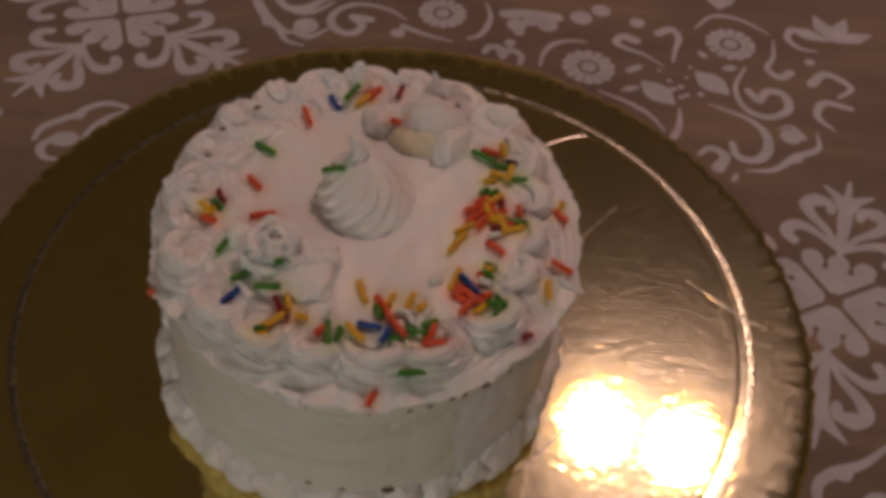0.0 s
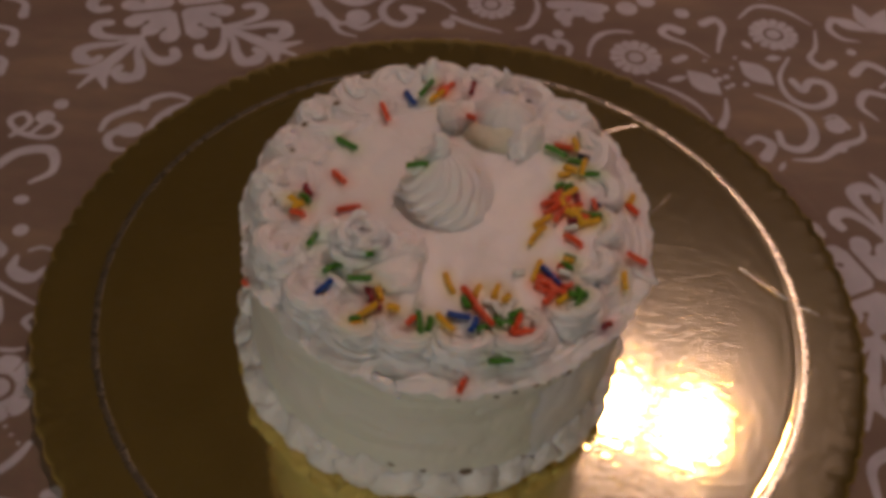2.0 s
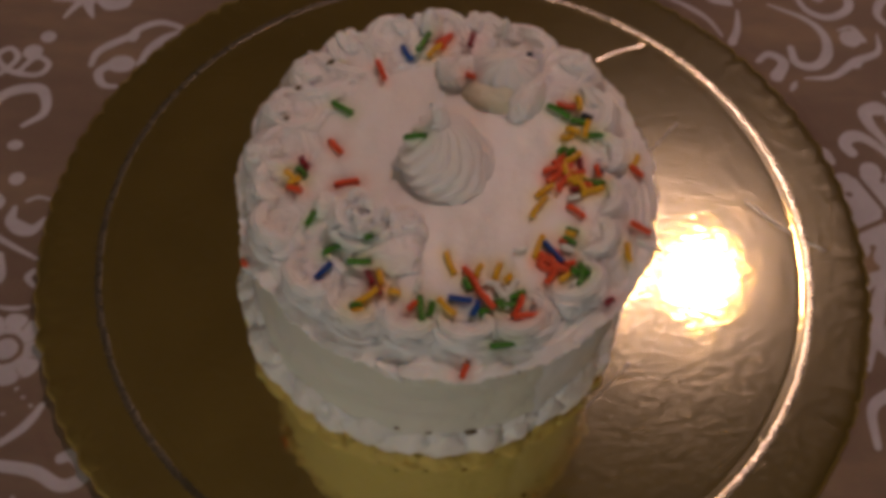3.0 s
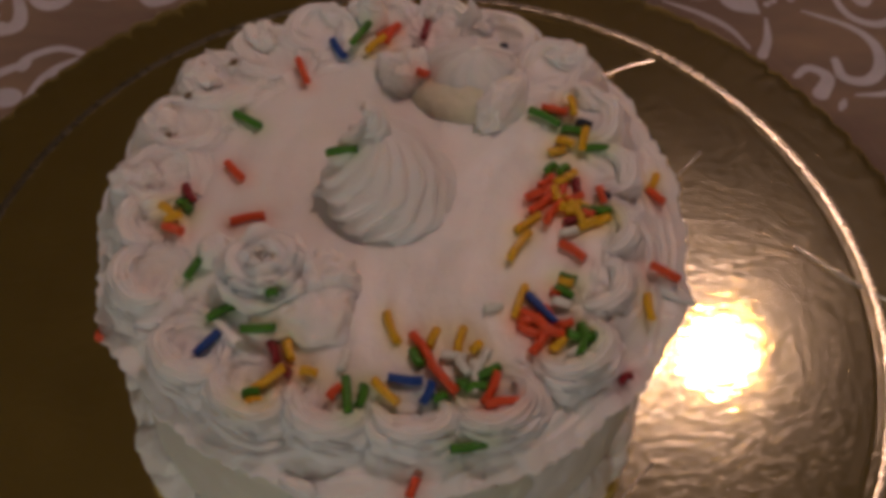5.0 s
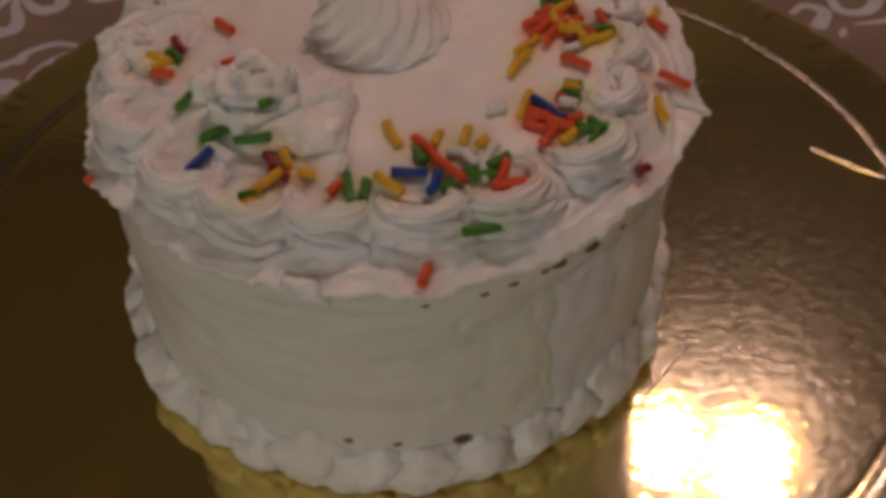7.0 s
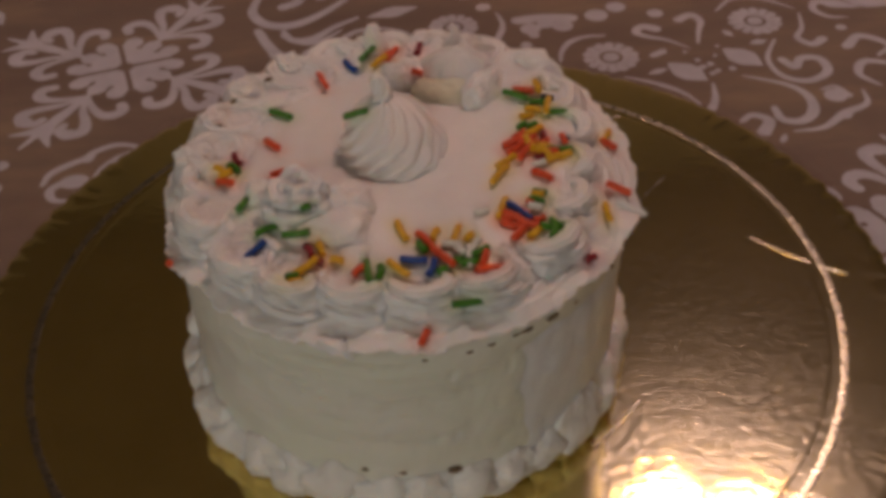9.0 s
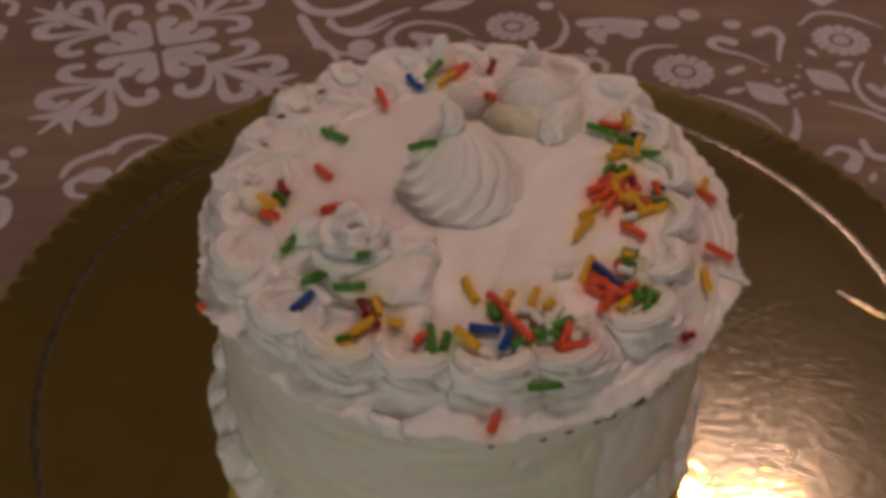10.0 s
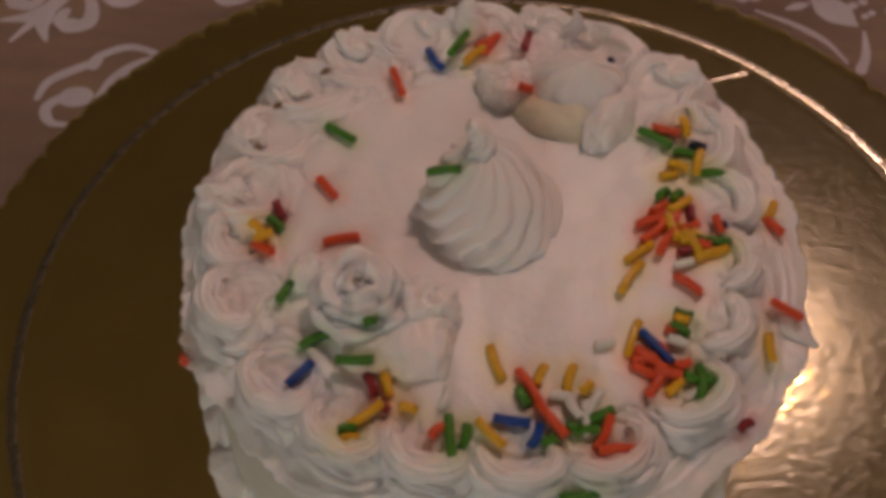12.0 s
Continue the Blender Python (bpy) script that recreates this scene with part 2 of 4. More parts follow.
def ceiling_lamp(cx, cy):
    lamp = new("ceiling_lamp")
    tagged(lamp, "brass ceiling lamp with two lit globe bulbs", "lamp")
    part("canopy", *lathe([(0.0, 1.765), (0.05, 1.768), (0.055, 1.78), (0.055, 1.7995), (0.0, 1.7995)], 32, (cx, cy)), BRASS, lamp)
    part("stem", *lathe([(0.0, 1.6), (0.008, 1.6), (0.008, 1.768), (0.0, 1.768)], 16, (cx, cy)), BRASS, lamp)
    u = Vector((0.963, -0.270))
    bar, faces = box(-0.098, 0.098, -0.008, 0.008, 1.592, 1.606)
    part("arm", [(cx + x * u.x - y * u.y, cy + x * u.y + y * u.x, z) for x, y, z in bar], faces, BRASS, lamp, smooth=False)
    for k in (0.083, -0.083):
        dx, dy = k * u
        c = (cx + dx, cy + dy)
        # bowl added to block the bulb's light from ceiling and upper walls
        bowl = [(0.0585, 1.478), (0.057, 1.505), (0.052, 1.545), (0.030, 1.572), (0.0145, 1.580), (0.0145, 1.583), (0.032, 1.576), (0.055, 1.548), (0.060, 1.506), (0.0615, 1.478), (0.0585, 1.478)]
        part("shade", *lathe([(r * 1.22, 1.502 + (z - 1.502) * 1.15) for r, z in bowl], 40, c), BRASS, lamp, "small metal bowl shade")
        part("socket", *lathe([(0.0, 1.552), (0.014, 1.552), (0.014, 1.593), (0.0, 1.593)], 20, c), BRASS, lamp)
        ball = [(0.053 * math.sin(math.pi * i / 16), 1.502 - 0.053 * math.cos(math.pi * i / 16)) for i in range(17)]
        part("bulb", *lathe(ball, 32, c), BULB, lamp, "glowing round bulb")


ceiling_lamp(0.505, 0.885)


# ---- tablecloth: a printed sheet on the table ----
def axis(lo, hi, a, b, fine, coarse):
    return np.concatenate([np.arange(lo, a, coarse), np.arange(a, b, fine), np.arange(b, hi + coarse / 2, coarse)])


class Print:
    """A field of millimetres inside the printed motifs, on the grid of the cloth."""

    def __init__(self, xs, ys):
        self.x, self.y = xs * 1000, ys * 1000
        self.f = np.full((len(ys), len(xs)), -6.0)

    def window(self, pts, pad):
        lo, hi = np.min(pts, 0) - pad, np.max(pts, 0) + pad
        i0, i1 = np.searchsorted(self.x, (lo[0], hi[0]))
        j0, j1 = np.searchsorted(self.y, (lo[1], hi[1]))
        if i1 <= i0 or j1 <= j0:
            return None
        gx, gy = np.meshgrid(self.x[i0:i1], self.y[j0:j1])
        return (slice(j0, j1), slice(i0, i1)), gx, gy

    def put(self, where, value):
        self.f[where] = np.maximum(self.f[where], value)

    def stroke(self, pts, w0, w1=None, mid=None, n=26):
        """A line of a width that goes from w0 by mid to w1."""
        w1 = w0 if w1 is None else w1
        mid = (w0 + w1) / 2 if mid is None else mid
        p = smooth_line(pts, n)
        s = np.linspace(0, 1, n)
        w = np.where(s < 0.5, w0 + (mid - w0) * 2 * s, mid + (w1 - mid) * (2 * s - 1))
        got = self.window(p, max(w0, w1, mid) + 3)
        if not got:
            return
        where, gx, gy = got
        best = np.full(gx.shape, -6.0)
        for k in range(n - 1):
            ax, ay = p[k]
            dx, dy = p[k + 1] - p[k]
            t = np.clip(((gx - ax) * dx + (gy - ay) * dy) / (dx * dx + dy * dy + 1e-9), 0, 1)
            best = np.maximum(best, w[k] + (w[k + 1] - w[k]) * t - np.hypot(gx - ax - t * dx, gy - ay - t * dy))
        self.put(where, best)

    def disc(self, x, y, r, squash=1.0):
        got = self.window(np.array([(x, y)]), r + 3)
        if got:
            where, gx, gy = got
            self.put(where, r - np.hypot(gx - x, (gy - y) / squash))

    def leaf(self, x, y, angle, length, width):
        c, s = math.cos(radians(angle)) * length / 2, math.sin(radians(angle)) * length / 2
        self.stroke([(x - c, y - s), (x, y), (x + c, y + s)], 0.2, 0.2, width, 12)

    def flower(self, x, y, r, petals, turn=0.0):
        """Two rings of petals with dark joints round a pale eye."""
        got = self.window(np.array([(x, y)]), r + 3)
        if not got:
            return
        where, gx, gy = got
        d, a = np.hypot(gx - x, gy - y), np.arctan2(gy - y, gx - x) + turn
        cell = np.abs((a * petals / (2 * np.pi)) % 1 - 0.5) * 2 * np.pi / petals * d
        joint = np.pi / petals * d - cell
        edge = r * (0.84 + 0.16 * np.sqrt(np.maximum(0, 1 - (cell * petals / np.pi / np.maximum(d, 0.1)) ** 2)))
        outer = np.minimum(np.minimum(edge - d, d - 0.58 * r), joint - 0.42)
        inner = np.minimum(np.minimum(0.60 * r - d, d - 0.42 * r), joint + 0.05)
        self.put(where, np.maximum(np.maximum(outer, inner), 0.29 * r - d))

    def fleur(self, x, y, angle, size=1.0, flip=1):
        """A fan of curled leaves on a knot of round lobes; its axis points along angle from (x, y), and a narrow gap parts it from its neighbours."""
        c, s = math.cos(radians(angle)), math.sin(radians(angle))

        def at(*uv):
            return [(x + size * (c * u - s * flip * v), y + size * (s * u + c * flip * v)) for u, v in uv]

        k = size
        knot = Print(self.x / 1000, self.y / 1000)
        for e in (1, -1):
            knot.stroke(at((4.5, 1.5 * e), (10, 5 * e), (16, 9 * e), (21, 11 * e)), 1.0 * k, 4.6 * k, 4.4 * k)
            knot.disc(*at((15, 11 * e))[0], 4.4 * k)
        knot.stroke(at((8, 0), (14, 0), (21.5, 0)), 4.0 * k, 4.6 * k)
        got = self.window(np.array(at((4, 18), (4, -18), (28, 18), (28, -18))), 4)
        if got:
            where, gx, gy = got
            along, across = ((gx - x) * c + (gy - y) * s) / k, np.abs((gy - y) * c - (gx - x) * s) / k
            dimple = np.hypot((along - 18) * 0.8, across - 5.3) - 1.35
            self.put(where, np.minimum(np.minimum(knot.f[where], k * ((along - across) / 1.414 - 1.2)), k * dimple))
        for e in (1, -1):
            self.stroke(at((29, 1.2 * e), (35.5, 9.5 * e), (38.4, 17 * e), (36.3, 22 * e), (31.5, 23.2 * e), (28.2, 19.8 * e)), 0.9 * k, 2.5 * k, 3.1 * k)
            self.stroke(at((30, 1.2 * e), (39, 6.2 * e), (46, 13.6 * e), (52.6, 17.2 * e), (57.6, 13.4 * e), (56.6, 7.6 * e), (52.0, 6.2 * e)), 0.9 * k, 2.0 * k, 3.2 * k, 32)
            self.disc(*at((57.0, 12.6 * e))[0], 3.9 * k)
            self.stroke(at((53, 0.4 * e), (61, 3.2 * e), (67.8, 11 * e)), 2.6 * k, 0.7 * k, 2.8 * k)
        self.stroke(at((24, 0), (41, 0), (57, 0), (74, 0)), 1.1 * k, 0.8 * k, 3.3 * k)

    def rosette(self, x, y, turn, size=1.0):
        for q in range(4):
            self.fleur(x, y, turn + 90 * q, size)


def cloth_print(p):
    # large four-fold motifs
    p.rosette(-138.3, 182.7, -119)
    p.rosette(179, 14, 70)
    p.disc(29, 229, 5.0)
    p.disc(21, 251, 4.0)
    p.disc(40, 244, 4.5)
    p.rosette(-330, 40, -119)
    p.rosette(20, 400, -100)
    p.rosette(380, 200, -100)
    # crescent by the rim
    p.stroke([(-158, 90), (-156, 98), (-147, 105), (-141, 108)], 1.2, 1.8, 2.0)
    p.stroke([(-142, 106), (-141, 111), (-131, 116), (-120, 112), (-116, 107)], 2.0, 0.8, 1.6)
    p.stroke([(-137, 91), (-133, 101), (-124, 109), (-116, 110)], 1.6, 0.6, 2.3)
    p.stroke([(-143, 78), (-151, 79), (-154, 86), (-148, 92)], 0.8, 2.0, 1.9)
    p.disc(-145, 91, 6.0, 0.8)
    p.stroke([(-149, 68), (-144, 73), (-141, 77)], 0.6, 1.5, 2.0)
    # scrolls behind the cake
    p.stroke([(-73, 204), (-71, 194), (-61, 180), (-56, 169), (-47, 165)], 1.5, 0.7, 2.0)
    p.disc(-66, 183, 3.2)
    p.disc(-47, 181, 6.2)
    p.stroke([(-53, 176), (-45, 172), (-36, 179)], 1.6, 0.8, 2.0)
    p.stroke([(-64, 201), (-54, 193), (-44, 193), (-34, 202)], 0.8, 0.8, 2.0)
    p.stroke([(-15, 188), (-24, 190), (-19, 183), (-24, 176), (-32, 179), (-35, 188), (-30, 197), (-20, 201), (-6, 197), (3, 189)], 2.2, 0.8, 2.2, 40)
    p.stroke([(1, 184), (12, 178), (26, 173)], 1.6, 0.7, 1.5)
    p.disc(-1, 178, 3.6)
    p.flower(21.5, 196, 12.5, 14)
    p.stroke([(44, 207), (46, 196), (44, 187), (40, 179), (34, 176)], 0.7, 0.9, 1.8)
    # trefoil and the foot of a lobed motif
    p.stroke([(42, 166), (45, 170.5), (50, 169), (51, 163)], 1.7, 2.2)
    p.disc(55, 174, 2.9)
    p.stroke([(50, 166), (56, 168), (60, 164), (59, 158)], 2.4, 1.4, 1.9)
    p.disc(59, 189, 5.0)
    p.disc(60, 183, 2.8)
    p.disc(75, 190, 5.2)
    p.disc(67, 193, 4.2)
    p.stroke([(54, 198), (66, 199), (80, 197)], 3.6)
    p.disc(93, 198, 5.8)
    # flowers with their arcs
    p.flower(93, 158, 13.3, 14, 0.1)
    p.stroke([(69, 157), (71, 166), (76, 174), (84, 178), (94, 178)], 0.8, 0.7, 1.7)
    p.flower(168, 181.5, 13.0, 14, 0.2)
    p.stroke([(152, 194), (163, 205), (177, 203), (190, 191)], 0.7, 0.7, 1.6)
    p.stroke([(119, 181), (113, 184), (109, 179), (114, 174), (122, 170), (131, 161)], 2.9, 0.6, 1.7)
    p.stroke([(132, 188), (139, 192), (142, 185), (139, 176), (136, 165)], 2.6, 0.7, 1.8)
    p.stroke([(118, 160), (113, 157)], 2.0, 2.0)
    p.leaf(112, 143, 20, 11, 2.2)
    p.leaf(125, 141, -50, 23, 7.0)
    p.leaf(153, 150, -50, 23, 7.0)
    for q, (x, y) in enumerate(((128, 158), (132, 150), (137, 146), (141, 153), (136, 138), (146, 141), (144, 161), (139, 140), (133, 144))):
        p.disc(x, y, 1.2 + 0.3 * (q % 3))
    p.leaf(164, 162, 10, 9, 2.4)
    p.leaf(152, 172, 120, 8, 2.0)
    p.stroke([(96, 140), (109, 133), (119, 124), (124, 113)], 0.8, 0.8, 1.5)
    p.stroke([(134, 130), (132, 118), (128, 109)], 0.6, 2.0, 1.6)
    p.stroke([(172, 163), (164, 147), (166, 132), (176, 126), (187, 132), (187, 143), (179, 145), (174, 138), (170, 145)], 0.8, 2.0, 2.2, 40)
    p.stroke([(149, 134), (165, 125), (172, 115), (171, 103), (164, 96), (156, 98), (155, 107)], 0.7, 1.6, 2.6, 36)
    p.disc(184, 113, 5.0)
    p.stroke([(190, 112), (186, 120), (179, 118)], 1.4, 0.6)
    p.stroke([(197, 116), (195, 105), (183, 99), (171, 90), (158, 89)], 0.6, 0.6, 2.2)
    p.disc(183, 98, 3.0)
    p.stroke([(138, 98), (144, 103), (150, 98), (145, 89)], 1.2, 3.0, 2.0)
    p.leaf(152, 84, 60, 8, 1.6)
    p.stroke([(191, 186), (188, 172), (183, 163), (188, 156), (194, 160)], 0.6, 2.4, 1.6)
    p.stroke([(209, 191), (203, 196), (199, 188), (204, 180), (213, 178)], 2.2, 0.6, 1.8)
    for a in (20, 60, 100, 150):
        p.leaf(222 + 13 * math.cos(radians(a)), 186 + 13 * math.sin(radians(a)), a, 24, 4.6)
    p.stroke([(203, 152), (212, 160), (222, 150), (214, 142)], 2.6, 1.0, 2.0)
    p.disc(206, 169, 2.6)
    p.stroke([(206, 118), (200, 128), (206, 138), (218, 134)], 0.8, 1.6, 2.2)
    # along the right-hand rim
    p.stroke([(150, -86), (151, -72), (158, -66), (170, -62), (182, -54)], 1.4, 1.0, 2.4)
    p.disc(162, -66, 3.2)
    p.disc(172, -80, 7.0)
    # along the left-hand rim
    p.stroke([(-196, 84), (-190, 93), (-194, 99), (-199, 94), (-192, 86), (-180, 84), (-176, 90), (-182, 94), (-188, 86)], 1.2, 1.2, 1.4, 44)
    p.disc(-184, 97, 4.2)
    p.disc(-179, 106, 3.4)
    p.stroke([(-181, 56), (-173, 64), (-177, 76), (-190, 74), (-198, 64)], 1.0, 2.2, 2.6)
    p.disc(-182, 46, 3.2, 0.8)
    p.disc(-178, 29, 3.2)
    p.stroke([(-163, 10), (-168, 4), (-176, 8), (-176, 15)], 0.8, 1.0, 3.2)
    p.stroke([(-163, 19), (-168, 20), (-172, 18)], 0.8, 0.8)
    p.stroke([(-186, 22), (-182, 17), (-188, 10)], 1.6, 1.6)
    p.stroke([(-182, 2), (-172, -4), (-163, -9)], 1.4, 0.7)
    p.stroke([(-160, -12), (-165, -17), (-161, -22)], 0.8, 0.8, 1.4)
    p.stroke([(-178, -8), (-176, -18), (-184, -22)], 2.2, 1.0, 2.4)
    p.stroke([(-176, -30), (-168, -31), (-162, -30)], 0.6, 0.6, 1.0)
    p.flower(-167, -48, 15.0, 9, 0.3)
    p.stroke([(-166, -88), (-155, -79), (-150, -70)], 1.0, 1.2, 1.7)
    p.leaf(-143, -74, 110, 8, 1.6)
    p.stroke([(-172, -92), (-160, -93), (-148, -95), (-138, -100), (-131, -96), (-136, -89), (-140, -90)], 2.0, 2.0, 2.4, 36)
    for q in range(9):
        p.disc(-170 + 5.5 * q, -103 - 1.2 * (q % 3) - 0.5 * q, 1.0)
        p.disc(-172 + 3 * q, -64 - 3.2 * (q % 4), 0.9)
    p.stroke([(-180, -108), (-160, -110), (-146, -116), (-138, -126)], 1.8, 1.0, 2.2)
    # far edge of what is printed
    p.stroke([(-78, 243), (-80, 227), (-72, 214), (-60, 211), (-48, 217), (-36, 229), (-27, 242)], 2.0, 1.4, 3.4, 40)
    p.stroke([(-66, 249), (-57, 244), (-57, 235), (-64, 231)], 2.6, 3.4, 2.8)
    p.stroke([(-45, 256), (-40, 246), (-45, 238)], 2.6, 3.0)
    p.stroke([(-76, 208), (-71, 195), (-64, 182), (-55, 175)], 2.2, 1.2, 2.8)
    p.stroke([(-63, 205), (-58, 196), (-48, 196), (-37, 206), (-26, 213)], 1.6, 1.2, 2.6)
    p.leaf(-12, 238, 10, 26, 5.5)
    p.leaf(-8, 216, 15, 28, 5.5)
    p.disc(42, 232, 4.5)
    p.disc(38, 214, 3.8)
    p.disc(104, 205, 5.0)
    p.disc(122, 196, 4.0)
    p.leaf(170, 224, 80, 26, 9.0)
    p.rosette(140, 262, 30, 0.6)
    p.flower(205, 252, 13.0, 14)
    p.disc(222, 232, 4.0)
    p.rosette(-50, 292, 20, 0.62)
    p.rosette(240, 300, 10, 0.7)
    p.flower(60, 285, 13.0, 14)
    p.rosette(-230, 300, -119, 0.9)
    for q in range(8):
        p.stroke([(-225 - 6 * (q % 3), 250 - 22 * q), (-214, 246 - 22 * q), (-212, 236 - 22 * q)], 1.0, 2.6, 1.6)


def tablecloth():
    xs = axis(-0.74, 0.79, -0.26, 0.28, 0.00125, 0.02)
    ys = axis(-0.46, 0.66, -0.15, 0.32, 0.00125, 0.02)
    p = Print(xs, ys)
    cloth_print(p)
    gx, gy = np.meshgrid(xs, ys)
    gz = 0.0004 * np.sin(gx * 23 + 1.3 * np.sin(gy * 9)) + 0.0003 * np.sin(gy * 31 + gx * 12)
    drop = np.maximum(0, np.maximum(np.maximum(-0.70 - gx, gx - 0.75), np.maximum(-0.42 - gy, gy - 0.62)))
    gz = np.where(np.hypot(gx, gy) < 0.17, 0.0, gz) - 4.0 * drop
    flat = np.stack([gx, gy, gz], -1).reshape(-1, 3)
    me = bpy.data.meshes.new("tablecloth")
    nx, ny = len(xs), len(ys)
    i = (np.arange(ny - 1)[:, None] * nx + np.arange(nx - 1)).ravel()
    quads = np.stack([i, i + 1, i + nx + 1, i + nx], -1)
    me.vertices.add(len(flat))
    me.vertices.foreach_set("co", flat.ravel())
    me.loops.add(quads.size)
    me.loops.foreach_set("vertex_index", quads.ravel())
    me.polygons.add(len(quads))
    me.polygons.foreach_set("loop_start", np.arange(len(quads)) * 4)
    me.polygons.foreach_set("loop_total", np.full(len(quads), 4))
    me.update(calc_edges=True)
    me.shade_smooth()
    me.attributes.new("print", "FLOAT", "POINT").data.foreach_set("value", p.f.ravel().astype(np.float32))
    me.materials.append(CLOTH)
    tagged(new("tablecloth", me), "brown tablecloth printed with pale scrolls and flowers", "tablecloth")


tablecloth()


# ---- gold cake board ----
FOIL_DEEP, FOIL_WIDE = 0.000015, 0.00002


def cake_board():
    board = new("cake_board")
    tagged(board, "round gold foil cake board with a scalloped rim", "cake board")
    n = 960
    a = np.arange(n) * 2 * np.pi / n
    scallop = np.abs(np.sin(a * 48)) ** 0.8
    crimp = np.array([noise.noise((40 * math.cos(t), 40 * math.sin(t), 3)) for t in a])
    fray = np.array([noise.noise((170 * math.cos(t), 170 * math.sin(t), 8)) for t in a])
    inner = [(0.0, 0.0042)] + [(0.05 + 0.00075 * q, 0.0042) for q in range(111)]
    prof = inner + [(0.1331, 0.0042), (0.1338, 0.00418), (0.1344, 0.00412), (0.1350, 0.00418),
            (0.1360, 0.0042), (0.1370, 0.00421), (0.1385, 0.00422), (0.1402, 0.00423), (0.1412, 0.00424), (0.1425, 0.00424), (0.144, 0.00425), (0.1455, 0.00426), (0.147, 0.00426),
            (0.1485, 0.00427), (0.150, 0.00428), (0.1515, 0.0043), (0.153, 0.00432), (0.155, 0.00435), (0.157, 0.00437), (0.1592, 0.0043), (0.1605, 0.0040), (0.1612, 0.0028), (0.1612, 0.0004), (0.159, 0.0003), (0.0, 0.0003)]
    v = []
    for k, (r, z) in enumerate(prof):
        edge = max(0.0, min(1.0, (r - 0.150) / 0.010))
        under = k > len(prof) - 4
        if under:
            edge *= 0.9
        if under or r < 0.04:
            foil = 0
        else:
            foil = np.array([FOIL_DEEP * (noise.noise((r * c * 210, r * s * 520, 0.5)) + 0.55 * noise.noise((r * c * 520, r * s * 1000, 2.5))) + FOIL_WIDE * noise.noise((r * c * 60, r * s * 60, 7))
                             for c, s in zip(np.cos(a), np.sin(a))])
        lump = edge * (0.0002 * crimp + 0.00022 * fray) * (0 if under else 1)
        rr = r + edge * (0.0011 * scallop + 0.0009 * crimp + 0.0002)
        zz = z + lump + foil - (0.00015 * edge * (1 - scallop) if not under else 0)
        v += list(np.stack([rr * np.cos(a), rr * np.sin(a), zz + 0 * a], -1))
    part("disc", v, grid_faces(len(prof), n), GOLD, board)
    v = []
    for r, z in ((0.1366, 0.00412), (0.1373, 0.00425), (0.1379, 0.00429), (0.1384, 0.00430), (0.1389, 0.00429), (0.1395, 0.00426), (0.1402, 0.00414)):
        bead = (0.00005 * np.sin(a * 330) + 0.00006 * fray) * (0.1368 < r < 0.1396)
        rr = r + 0.0003 * crimp
        v += list(np.stack([rr * np.cos(a), rr * np.sin(a), z + bead], -1))
    part("ring", v, grid_faces(7, n), RUBBED, board, "pale embossed ring in the foil")
    for pts, w, tall in ((((118, 18), (128, 8), (135, 2)), 0.7, 1.0), (((137, 0), (146, -5.5)), 0.6, 1.0), (((63, 93), (74, 99), (86, 103)), 0.7, 0.15),
                         (((73, 33), (85, 47), (95, 58)), 0.3, 0.45), (((44, -73), (54, -63), (62, -55)), 0.3, 0.8)):
        line = smooth_line(np.array(pts) / 1000, 14)
        d = np.gradient(line, axis=0)
        d = np.stack([-d[:, 1], d[:, 0]], -1) / np.linalg.norm(d, axis=1)[:, None]
        v = []
        for q, (c, s) in enumerate(zip(line, d)):
            t = math.sin(math.pi * (q + 0.6) / 14.2)
            for off, h in ((-1, -0.00014), (-0.4, 0.0005 * tall - 0.0001), (0.4, 0.0005 * tall - 0.0001), (1, -0.00014)):
                v.append((*(c + s * off * w * 0.001), 0.0043 + h * (0.4 + 0.8 * t)))
        part("crease", v, grid_faces(14, 4, False), RUBBED if tall < 0.2 else PALE_FOLD, board, "raised crease in the foil")


cake_board()


# ---- cake ----
BASE, TOP = Vector((-0.0104, -0.0205, 0)), Vector((-0.0072, -0.0300, 0))
SOLID, OVER = [], []


CREAMED = []


def solid(name, v, f, mat, parent, label="", over=False):
    (OVER if over else SOLID).append((v, f))
    ob = part(name, v, f, mat, parent, label)
    CREAMED.append(ob)
    return ob


PROFILE = [(0.0668, 0.0046), (0.0665, 0.012), (0.0660, 0.030), (0.0652, 0.050), (0.0646, 0.066), (0.0647, 0.0722), (0.0651, 0.0744), (0.0664, 0.0755), (0.0675, 0.0765),
           (0.0676, 0.0775), (0.0664, 0.0782), (0.0630, 0.0792), (0.0590, 0.0811), (0.0545, 0.0834), (0.0500, 0.0853), (0.0455, 0.0863), (0.0380, 0.0866), (0.0200, 0.0868), (0.0003, 0.0868)]


